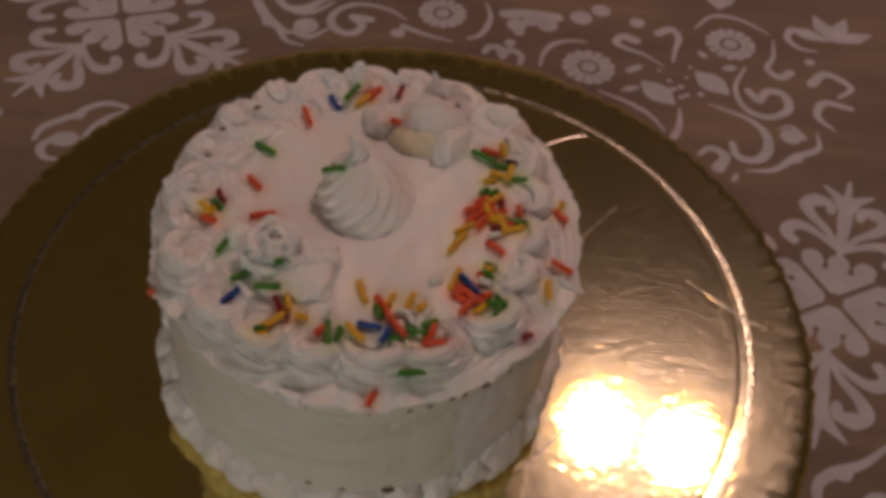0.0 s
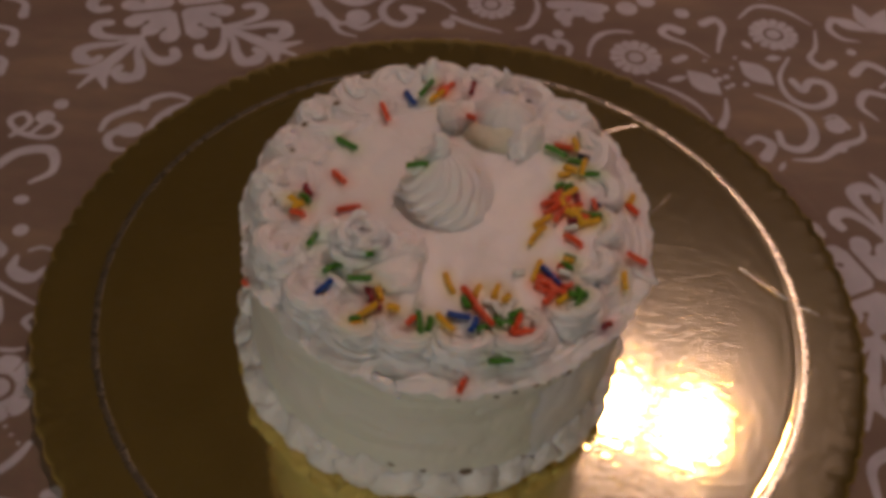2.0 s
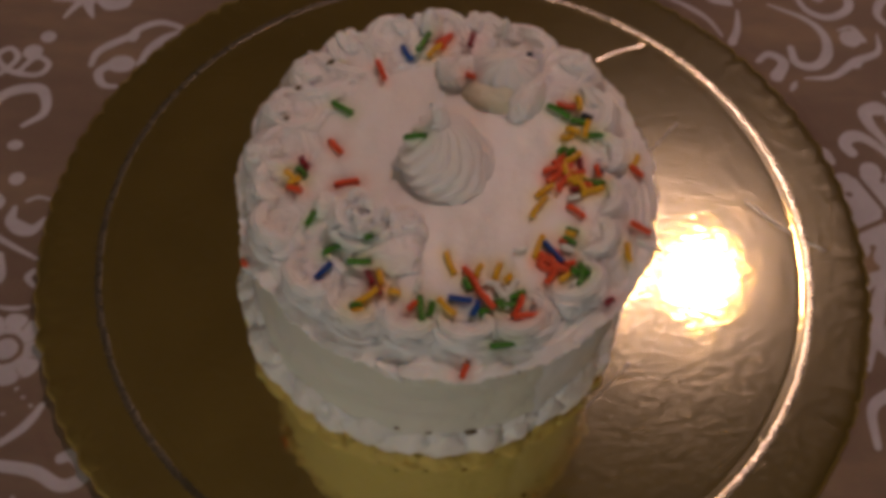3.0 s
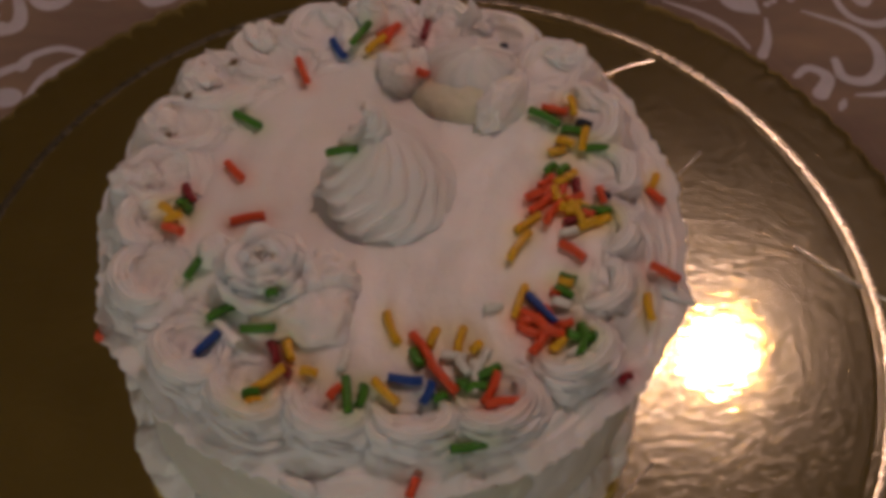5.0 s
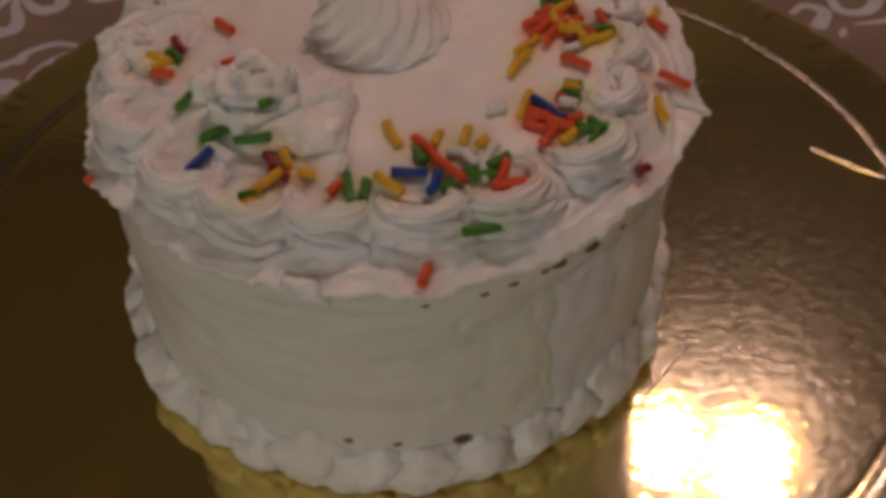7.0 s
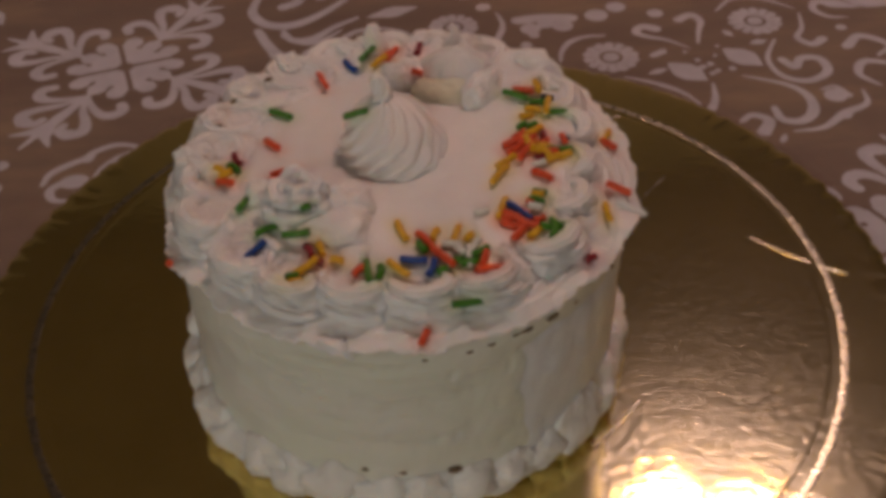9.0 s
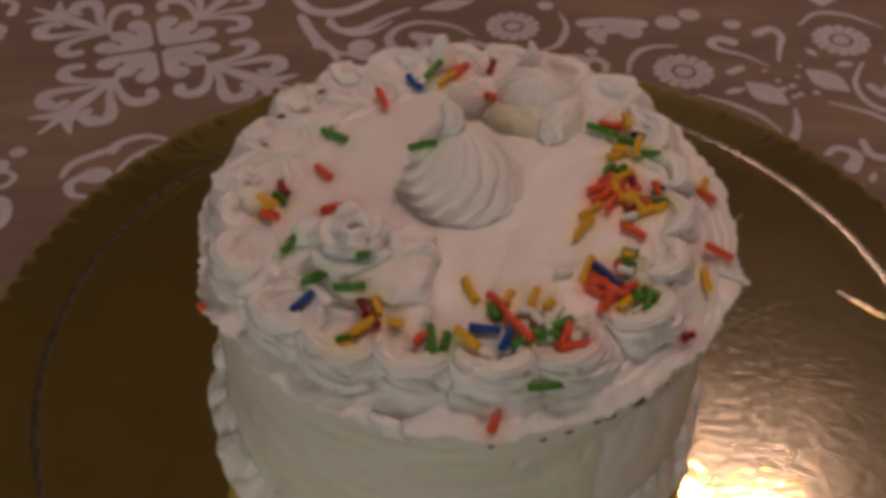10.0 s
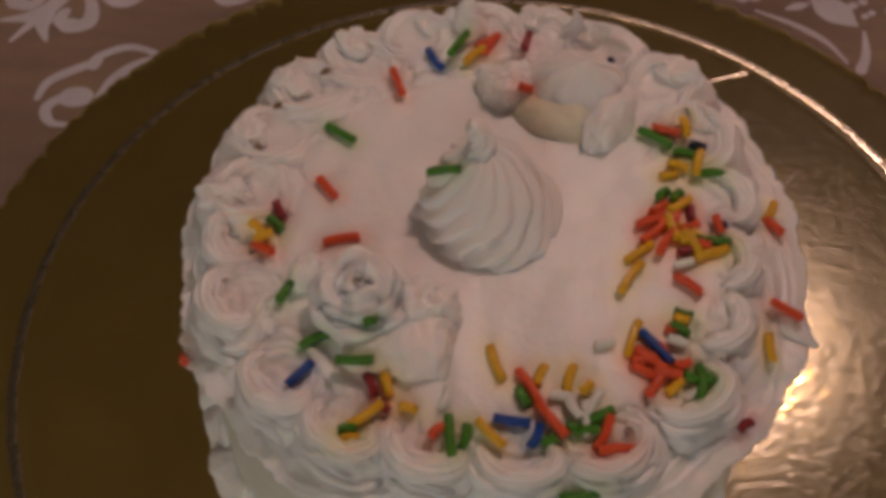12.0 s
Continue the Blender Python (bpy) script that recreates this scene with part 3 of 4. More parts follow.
def cake_body(cake):
    n, m = 420, 190
    line = smooth_line(PROFILE, m)
    a = np.arange(n) * 2 * np.pi / n
    v = []
    for k, (r, z) in enumerate(line):
        side = 1.0 if z < 0.069 else max(0.0, 1 - (z - 0.069) / 0.006)
        lip = math.exp(-((z - 0.0766) / 0.0022) ** 2) if r > 0.061 else 0
        top = 1.0 if r < 0.046 else 0
        h = min(1, z / 0.086)
        c = BASE.lerp(TOP, h)
        for t in a:
            x, y = math.cos(t), math.sin(t)
            streak = noise.noise((x * 4, y * 4, z * 330)) * 0.00030 + noise.noise((x * 2.2, y * 2.2, z * 60 + 7)) * 0.0012 + noise.noise((x * 9, y * 9, z * 110)) * 0.0004 + noise.noise((x * 30, y * 30, z * 420)) * 0.00022
            pit = noise.noise((x * 24, y * 24, z * 380 + 3))
            streak -= 0.0010 * max(0.0, pit - 0.52) / 0.3 * max(0.0, math.cos(t + 1.25)) ** 2
            rag = noise.noise((x * 7, y * 7, 1.7)) * 0.0016 + noise.noise((x * 22, y * 22, 4.4)) * 0.0010 - abs(noise.noise((x * 41, y * 41, 8.4))) * 0.0014
            sag = noise.noise((x * 6, y * 6, 9.1)) * 0.0022 + noise.noise((x * 19, y * 19, 2.2)) * 0.0010 + abs(noise.noise((x * 34, y * 34, 5.2))) * 0.0012
            away = (math.degrees(t) - 50 + 180) % 360 - 180
            swell = 0.0068 * math.exp(-((away / 25) ** 2)) * max(0.0, min(1.0, (z - 0.052) / 0.018)) * min(1.0, r / 0.055)
            rr = r + side * streak + lip * rag + swell
            dz = lip * sag
            if top:
                px, py = rr * x * 55, rr * y * 55
                dz += 0.0007 * noise.noise((px, py, 0.3)) + 0.00035 * noise.noise((px * 3.3, py * 1.2, 5))
            elif z > 0.0778:
                fade = min(1, (0.0668 - r) / 0.003) if r < 0.0668 else 0
                fold = 1 - abs(noise.noise((t * 4 + r * 60, r * 190, 3.1))) * 2
                dz += fade * (0.0016 * max(0, fold - 0.45) + 0.0011 * noise.noise((x * 11, y * 11, r * 120)) + 0.0005 * noise.noise((x * 40, y * 40, r * 420)))
            v.append((c.x + rr * x, c.y + rr * y, z + dz))
    rim = next(k for k, (r, z) in enumerate(line) if z > 0.0752)
    faces = grid_faces(m, n)
    solid("side", v[:(rim + 1) * n], faces[:rim * n], CREAM_SIDE, cake, "thin greenish-white cream smoothed round the side")
    # a thicker smear over the right of the side, cool tint standing for shade
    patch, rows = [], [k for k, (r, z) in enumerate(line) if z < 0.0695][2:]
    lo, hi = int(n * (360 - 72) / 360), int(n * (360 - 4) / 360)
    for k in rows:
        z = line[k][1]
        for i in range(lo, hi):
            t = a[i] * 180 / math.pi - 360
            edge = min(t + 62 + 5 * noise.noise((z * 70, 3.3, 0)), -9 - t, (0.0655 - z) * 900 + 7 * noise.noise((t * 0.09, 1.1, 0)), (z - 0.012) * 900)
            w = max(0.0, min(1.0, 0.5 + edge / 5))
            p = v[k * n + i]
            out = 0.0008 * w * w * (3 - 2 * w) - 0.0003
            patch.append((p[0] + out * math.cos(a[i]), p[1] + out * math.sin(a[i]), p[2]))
    solid("smear", patch, grid_faces(len(rows), hi - lo, False), THICK_CREAM_SHADE, cake, "raised smear on the side, tinted for its cool grey shade")
    return solid("top", v[rim * n:], [tuple(i - rim * n for i in q) for q in faces[rim * n:]], CREAM, cake, "flat top of white cream with a ragged lip")


def rope(points, radii, lobes=6, depth=0.17, twist=0.0, n=64, seg=26, rough=0.10):
    """A piped rope of cream with a lobed section along points."""
    c = smooth_line(points, n)
    w = np.interp(np.linspace(0, 1, n), np.linspace(0, 1, len(radii)), radii)
    d = np.gradient(c, axis=0)
    d /= np.linalg.norm(d, axis=1)[:, None] + 1e-12
    v = []
    seed = random.uniform(0, 50)
    for k in range(n):
        t = Vector(d[k])
        s = t.cross(Vector((0, 0, 1)))
        s = s.normalized() if s.length > 1e-4 else Vector((1, 0, 0))
        u = s.cross(t)
        for j in range(seg):
            p = 2 * math.pi * j / seg
            r = float(w[k]) * (1 + depth * math.cos(lobes * p + twist * 2 * math.pi * k / n))
            r *= 1 + rough * noise.noise((c[k][0] * 260 + seed, c[k][1] * 260, p * 0.9)) * 1.6
            q = Vector(c[k]) + r * (math.cos(p) * s + math.sin(p) * u)
            v.append(tuple(q))
    f = grid_faces(n, seg)
    f.append(tuple(range(seg - 1, -1, -1)))
    f.append(tuple((n - 1) * seg + j for j in range(seg)))
    return v, f


def swirl(cake, x, y, out, size, height, froth, hollow, low=0.0796, deep=0.0009, slim=0.0):
    """One loop of the piped border: a ridged band that hooks round a hollow, open towards the middle of the cake, with a wall that falls outwards to the shelf."""
    n, m = 168, 92
    seed, v = random.uniform(0, 80), []
    turns = random.uniform(2.6, 3.6)
    for k in range(m):
        q = 1.12 * (k / (m - 1)) ** 0.85
        for j in range(n):
            p = 2 * math.pi * j / n - math.pi
            cx, cy = q * math.cos(p), q * math.sin(p)
            w1 = froth * noise.noise((cx * 2.2 + seed, cy * 2.2, 0.5))
            w2 = froth * 0.5 * noise.noise((cx * 6 + seed, cy * 6, 4.5))
            u = q * (1 + 0.13 * p / math.pi) + 0.20 * w1 + 0.10 * w2
            facing = 0.5 + 0.5 * math.cos(p - 0.35)
            band = facing ** 0.5
            rise = math.exp(-abs((u - 0.62) / 0.30) ** 2.4) * (0.30 + 0.70 * band)
            dip = hollow * math.exp(-((u - 0.10) / 0.24) ** 2)
            line = abs(((u * turns * 1.9 + 0.40 * p + 0.35 * w1) % 1) - 0.5) * 2
            hair = abs(((u * turns * 5.1 + 0.9 * p + 1.2 * w1 + 0.8 * w2) % 1) - 0.5) * 2
            groove = (1 - line ** 1.6 + 0.32 * (1 - hair)) * math.exp(-abs((u - 0.66) / 0.36) ** 4) * (0.35 + 0.65 * band)
            z = 0.0860 + height * rise - dip + 0.0007 * w2
            fall = float(np.interp(u, (0.0, 0.48, 0.70, 0.86, 0.93, 1.0, 1.07), (0.0, 0.0, 0.10, 0.30, 0.52, 0.80, 1.0)))
            foot = low if math.cos(p) > -0.2 else min(0.0852, low + 0.008 * min(1, (-0.2 - math.cos(p)) / 0.3))
            z += (foot - z) * fall + 0.0006 * w1 - deep * groove
            a = radians(out) + p
            reach = size * q * (1 - slim * max(0.0, math.cos(p)) ** 1.5) * (1 + 0.06 * math.sin(math.pi * fall) * facing) - 0.8 * deep * groove * min(1, 2 * fall)
            v.append((x + reach * math.cos(a), y + reach * math.sin(a), z))
    return solid("swirl", v, grid_faces(m, n), CREAM, cake)


def oval(x, y, out, a, deep, wide):
    """A point on an oval round (x, y): deep towards out, wide across it; a is counted from out."""
    u, v = deep * math.cos(a), wide * math.sin(a)
    c, s = math.cos(out), math.sin(out)
    return x + c * u - s * v, y + s * u + c * v


def hook(cake, x, y, out, deep, wide, thick, sweep, level):
    """The ridged rope of cream on a swirl: an open loop round a hollow that comes in low and curls in at its end."""
    pts = []
    for k in range(17):
        s = k / 16
        a = radians(sweep * (s - 0.52))
        k_in = 1.10 - 0.30 * s ** 2
        pts.append((*oval(x, y, radians(out), a, deep * k_in, wide * k_in), level - 0.0016 + 0.0020 * math.sin(math.pi * min(1, 0.05 + 0.70 * s)) + random.uniform(-0.0002, 0.0002)))
    return solid("ridge", *rope(pts, [thick * 0.4, thick * 0.85, thick, thick * 1.06, thick, thick * 0.9, thick * 0.5], 10, 0.09, random.uniform(0.4, 0.9), 104, 60, 0.24), CREAM, cake, over=True)


def skirt(cake, x, y, out, deep, wide, thick, start, sweep, high, low):
    """A fold on the outer wall of a swirl that slants down and runs into the next one."""
    pts = []
    for k in range(11):
        s = k / 10
        a = radians(start + sweep * s)
        pts.append((*oval(x, y, radians(out), a, deep * (1 + 0.10 * s), wide * (1 + 0.12 * s)), high + (low - high) * s + random.uniform(-0.0002, 0.0002)))
    return solid("fold", *rope(pts, [thick * 0.3, thick * 0.9, thick, thick, thick * 0.8, thick * 0.25], 7, 0.11, random.uniform(0.3, 0.8), 80, 49, 0.34), CREAM, cake, over=True)


def border(cake):
    front = [(-60, -48, 11.2), (-48.5, -66, 11.0), (-36, -75.5, 11.0), (-20.5, -79, 11.2), (-3.5, -80.5, 11.4), (13, -78, 11.4), (29.5, -66.5, 11.6), (36.5, -51, 10.4),
             (40, -36, 10.2), (42, -19.5, 10.6), (-61.5, -33, 11.0)]
    back = [(37, -3, 12.6), (-59.7, -20.5, 12.3), (-56.6, -5.3, 12.3), (-49, 9.2, 12.3), (-38.3, 20, 12.3), (-25.3, 27.5, 12.3), (-10.2, 31, 12.3), (5, 29, 12.2), (18, 24, 12.2), (31.5, 14, 12.8)]
    for x, y, r in front:
        out = math.degrees(math.atan2(y + 30, x + 7.2))
        x, y, r = x / 1000, y / 1000, r / 11
        swirl(cake, x, y, out + random.uniform(-10, 10), 0.0124 * r, random.uniform(0.0006, 0.0012), random.uniform(0.5, 0.7), 0.0008, deep=0.0007, slim=0.36)
        tilt = out + random.uniform(-12, 12)
        hook(cake, x, y, tilt, 0.0048 * r, 0.0066 * r, random.uniform(0.0021, 0.0026), random.uniform(225, 270), 0.0857)
        skirt(cake, x, y, tilt, 0.0062 * r, 0.0092 * r, random.uniform(0.0017, 0.0021), -75, random.uniform(125, 150), 0.0852, 0.0822)
        skirt(cake, x, y, tilt, 0.0072 * r, 0.0104 * r, random.uniform(0.0015, 0.0019), -45, random.uniform(115, 140), 0.0832, 0.0800)
    for x, y, r in back:
        out = math.degrees(math.atan2(y + 30, x + 7.2))
        swirl(cake, x / 1000, y / 1000, out + random.uniform(-40, 40), r / 1000 * 1.10, random.uniform(0.0032, 0.0042), random.uniform(0.5, 0.7), random.uniform(-0.0012, 0.0004), 0.0788, 0.0007)
        a, k = radians(out + random.uniform(-60, 60)), random.uniform(0.0044, 0.0058)
        blob("ruffle", cake, x / 1000 + 0.006 * math.cos(a), y / 1000 + 0.006 * math.sin(a), 0.0862, k, k * 0.8, k * 0.62, random.uniform(0, 180), 0.34, CREAM)


def rosette(cake, x, y, base, height, lobes, twist, lean, squash=1.0, tip=0.25, z=0.0862, flat=0.0, label=""):
    """A star-piped rosette: a lobed, twisted dome that ends in a drawn tip."""
    n, m = 216, 64
    v = []
    for k in range(m):
        s = k / (m - 1)
        bulge = 1.0 + 0.05 * math.sin(math.pi * min(1, s * 3))
        body = (1 - min(1, s / 0.96) ** 2.2) ** 0.66 if s < 0.92 else 0
        neck = tip * (1 - (max(0, s - 0.78) / 0.22) ** 2) ** 0.5 if s < 1 else 0
        r = max(base * bulge * body, base * neck if s > 0.5 else 0, 0.0002)
        bend = lean * s ** 1.3
        for j in range(n):
            t = 2 * math.pi * j / n
            ph = lobes * t + twist * 2 * math.pi * s ** 0.8 + 1.5 * noise.noise((1.3 * math.cos(t) + x * 90, 1.3 * math.sin(t), s * 2))
            ridge = 0.5 + 0.5 * math.cos(ph)
            coil = math.sin(2 * math.pi * (2.2 * s) - t)
            deep = 0.85 if lobes > 8 else 0.06 + 0.94 * min(1, max(0, (math.cos(t + 0.15) + 0.25) / 0.8)) ** 1.2
            deep *= 0.75 + 0.5 * noise.noise((1.7 * t, s * 2.5, 6.0))
            rr = r * (0.84 + 0.20 * (1 - deep * 0.9 + deep * 0.9 * ridge ** 0.6) + 0.03 * coil + 0.07 * noise.noise((3 * math.cos(t) + x * 90, 3 * math.sin(t), s * 3)))
            zz = height * s * (1 - flat * (s > 0.8) * (s - 0.8))
            v.append((x + bend[0] + rr * math.cos(t), y + bend[1] + rr * math.sin(t) * squash, z + zz))
    f = grid_faces(m, n)
    f.append(tuple((m - 1) * n + j for j in range(n)))
    return solid("rosette", v, f, CREAM, cake, label)


def coil_rosette(cake, x, y, size, turns, height, label):
    """A rosette piped as a ridged rope that coils inwards and upwards."""
    pts = []
    for k in range(22):
        s = k / 21
        a = 2.2 + 2 * math.pi * turns * s
        r = size * (1 - s) ** 0.8
        pts.append((x + r * math.cos(a), y + r * math.sin(a), 0.0880 + height * s ** 0.9))
    w = size * 0.56
    return solid("rosette", *rope(pts, [w * 0.5, w, w * 1.02, w, w * 0.95, w * 0.85, w * 0.75], 8, 0.15, 1.5, 190, 40, 0.42), CREAM, cake, label, over=True)


def blob(name, cake, x, y, z, rx, ry, rz, turn, amount, mat, label="", sharp=2.0, over=False):
    """A lump of cream, uneven all over."""
    n, m = 96, 48
    v = []
    ca, sa = math.cos(radians(turn)), math.sin(radians(turn))
    for k in range(m):
        p = math.pi * (k / (m - 1) - 0.5)
        for j in range(n):
            t = 2 * math.pi * j / n
            cx, cy, cz = math.cos(t) * math.cos(p), math.sin(t) * math.cos(p), math.sin(p)
            e = (abs(cx) ** sharp + abs(cy) ** sharp + abs(cz) ** sharp) ** (-1 / sharp)
            g = e * (1 + amount * noise.noise((cx * 1.6 + x * 300, cy * 1.6 + y * 300, cz * 1.6)) + 0.4 * amount * noise.noise((cx * 5 + x * 300, cy * 5, cz * 5 + y * 300)) + 0.16 * amount * noise.noise((cx * 14 + x * 300, cy * 14, cz * 14 + y * 300)))
            ux, uy = cx * g * rx, cy * g * ry
            v.append((x + ca * ux - sa * uy, y + sa * ux + ca * uy, z + cz * g * rz))
    return solid(name, v, grid_faces(m, n), mat, cake, label, over)


def shell(cake, t, r, size):
    """One soft lump of the piped border round the foot, pressed up against the side."""
    n, m = 60, 34
    c, s = math.cos(t), math.sin(t)
    x0, y0 = BASE.x + r * c, BASE.y + r * s
    seed, tilt = random.uniform(0, 90), random.uniform(0.25, 0.8)
    tall = size * random.uniform(0.74, 1.06)
    v = []
    for k in range(m):
        p = math.pi * (k / (m - 1) - 0.5)
        for j in range(n):
            q = 2 * math.pi * j / n
            a, b, h = math.cos(p) * math.cos(q), math.cos(p) * math.sin(q), math.sin(p)
            ridge = 0.5 + 0.5 * math.cos(7 * math.atan2(h + tilt * a, 0.6 + 0.4 * b))
            g = 1 + 0.09 * ridge + 0.30 * noise.noise((seed + 1.4 * a, 1.4 * b, 1.4 * h)) + 0.09 * noise.noise((seed + 4 * a, 4 * b, 4 * h)) + 0.05 * noise.noise((seed + 11 * a, 11 * b, 11 * h))
            along, out, up = a * g * size * 1.0, b * g * size * 0.54, h * g * tall
            along += tilt * 0.45 * up
            out -= 0.0016 * max(0.0, h)
            v.append((x0 - s * along + c * out, y0 + c * along + s * out, max(0.0046, 0.0050 + tall * 0.82 + up)))
    return solid("shell", v, grid_faces(m, n), CREAM, cake)


def layer_cake():
    cake = new("cake")
    tagged(cake, "small round white cream cake with piped swirls and sprinkles", "cake")
    cake_body(cake)
    count = 33
    for k in range(count):
        shell(cake, 2 * math.pi * (k + random.uniform(-0.12, 0.12)) / count, 0.0668 + random.uniform(-0.0007, 0.0009), random.uniform(0.0096, 0.0112))
    border(cake)
    rosette(cake, -0.0088, -0.0262, 0.0140, 0.0160, 13, -3.9, np.array((-0.0022, 0.0070)), 0.98, 0.13, label="tall cream rosette with a drawn tip")
    solid("tip", *rope([(-0.0112, -0.0208, 0.0985), (-0.0108, -0.0196, 0.1020), (-0.0118, -0.0184, 0.1052), (-0.0134, -0.0186, 0.1060)], [0.0032, 0.0026, 0.0020, 0.0015], 6, 0.14, 0.6, 40, 30, 0.2), CREAM, cake)
    blob("flick", cake, -0.0226, -0.0258, 0.0874, 0.0030, 0.0016, 0.0014, 20, 0.3, CREAM)
    coil_rosette(cake, -0.0345, -0.0490, 0.0075, 2.7, 0.0043, "low cream rosette with a coiled top")
    blob("smear", cake, -0.0252, -0.0556, 0.0860, 0.0096, 0.0108, 0.0046, -18, 0.22, CREAM, "flattened smear of cream beside the rosette", 3.4, True)
    blob("smear", cake, -0.0225, -0.0505, 0.0866, 0.0070, 0.0062, 0.0052, 10, 0.30, CREAM, "flattened smear of cream beside the rosette", 2.6, True)
    blob("heart", cake, -0.0345, -0.0492, 0.0918, 0.0036, 0.0034, 0.0026, 0, 0.30, CREAM, over=True)
    blob("lobe", cake, -0.0455, -0.0425, 0.0868, 0.0046, 0.0040, 0.0044, 30, 0.25, CREAM, over=True)
    blob("peak", cake, -0.0675, -0.0560, 0.0768, 0.0034, 0.0040, 0.0018, 25, 0.4, CREAM)
    for line, w in ((((-29, -90, 77.4), (-25, -93, 77.2), (-21.5, -95.6, 75.6)), (2.2, 2.2, 0.5)), (((48, -46, 77.5), (54, -49, 77.8), (59, -51.5, 77.0)), (4.5, 3.0, 0.5)), (((-12.5, 31, 86), (-13.3, 32.5, 90.5), (-13.0, 33, 94.5)), (4.4, 2.8, 1.2)),
                    (((12, 29, 86), (12.8, 30, 90), (12.2, 30.5, 94)), (3.5, 1.8, 0.4)), (((-46, 15, 84), (-51, 18, 86), (-54, 20.5, 87)), (4.0, 2.4, 0.4))):
        solid("peak", *rope([[c / 1000 for c in p] for p in line], [c / 1000 for c in w], 6, 0.12, 0.4, 30, 24, 0.25), CREAM, cake)
    rosette(cake, 0.0112, 0.0108, 0.0120, 0.0112, 11, 0.7, np.array((0.0012, -0.0010)), 0.86, 0.24, label="rounded scalloped dollop of cream")
    blob("dollop", cake, -0.0036, 0.0108, 0.0870, 0.0076, 0.0072, 0.0056, 10, 0.28, CREAM, "small dollop of cream")
    blob("cut_face", cake, 0.0085, 0.0030, 0.0858, 0.0112, 0.0080, 0.0062, 4, 0.12, SPONGE, "yellowish broken face of the dollop")
    blob("flap", cake, 0.0186, 0.0020, 0.0866, 0.0062, 0.0112, 0.0062, -22, 0.20, CREAM, "torn flap of cream")
    # dabs for the crumbs and small dark pits below the lip
    for t, z, k in ((-100, 75.0, 1.2), (-77, 70.7, 0.9), (-72, 71.4, 1.2), (-63, 71.5, 1.7), (-56, 71.3, 2.0), (-66, 71.6, 1.0), (-87, 70.7, 0.8), (-35, 41.0, 0.8), (-104, 74.5, 0.7), (-48, 70.5, 0.8), (-30, 67.0, 1.0)):
        c = BASE.lerp(TOP, z / 86)
        a = radians(t)
        blob("crumb_gap", cake, c.x + 0.0650 * math.cos(a), c.y + 0.0650 * math.sin(a), z / 1000, 0.0004 * k, 0.0009 * k, 0.0003 * k, t, 0.5, CRUMB_GAP, "tiny dark dab of crumb and shaded gap in the cream")
    # dark dabs painted for the shaded crevices of the back border
    for x, y, k in ((-56.0, 4.0, 1.0), (-46.5, 15.0, 0.8), (-60.0, -9.5, 0.9)):
        blob("crumb_gap", cake, x / 1000, y / 1000, 0.0880, 0.0014 * k, 0.0008 * k, 0.0006, 35, 0.6, CRUMB_GAP, "tiny dark dab of crumb and shaded gap in the cream", over=True)
    # dark dabs painted for the shaded gaps at the foot shells
    for t, z, k in ((-80, 20.8, 1.1), (-92, 22.5, 0.6), (-101, 24.0, 0.6), (-66, 17.0, 0.9)):
        a = radians(t)
        blob("crumb_gap", cake, BASE.x + 0.0690 * math.cos(a), BASE.y + 0.0690 * math.sin(a), z / 1000, 0.0010 * k, 0.0018 * k, 0.0008 * k, t, 0.5, CRUMB_GAP, "tiny dark dab of crumb and shaded gap in the cream")
    return cake


layer_cake()


# ---- sprinkles ----
def ground_tree(pieces):
    from mathutils.bvhtree import BVHTree
    verts, faces = [], []
    for v, f in pieces:
        k = len(verts)
        verts += [tuple(p) for p in v]
        faces += [tuple(k + i for i in q) for q in f]
    return BVHTree.FromPolygons(verts, faces)


TREE, TREE_OVER = ground_tree(SOLID), ground_tree(OVER)


def sprinkle_mesh(mat, bend):
    """A rod one unit long with cut, slightly worn ends."""
    n = 10
    prof = [(-0.49, 0.0), (-0.5, 0.6), (-0.497, 0.90), (-0.47, 1.0), (-0.15, 1.04), (0.15, 0.97), (0.47, 1.02), (0.496, 0.90), (0.5, 0.55), (0.488, 0.0)]
    v = []
    for s, r in prof:
        for j in range(n):
            p = 2 * math.pi * j / n
            v.append((s, bend * (0.25 - s * s) + 0.00098 * r * math.cos(p), 0.00098 * r * math.sin(p)))
    return mesh("sprinkle", v, grid_faces(len(prof), n), mat)


RODS = {c: [sprinkle_mesh(m, b) for b in (0.0, 0.0016, -0.0010)] for c, (m, _) in SUGAR.items()}


def height(x, y):
    hit = TREE.ray_cast(Vector((x, y, 0.2)), Vector((0, 0, -1)))
    return hit[0].z if hit[0] else 0.08


def height_over(x, y):
    hit = TREE_OVER.ray_cast(Vector((x, y, 0.2)), Vector((0, 0, -1)))
    return hit[0].z if hit[0] else 0.0


LAID = []
DYE = {"r": (1.0, 0.62, 0.52), "d": (0.95, 0.55, 0.58), "y": (1.0, 0.88, 0.45), "g": (0.78, 0.95, 0.66), "b": (0.72, 0.82, 1.0), "n": (0.7, 0.75, 0.9), "w": (1, 1, 1)}


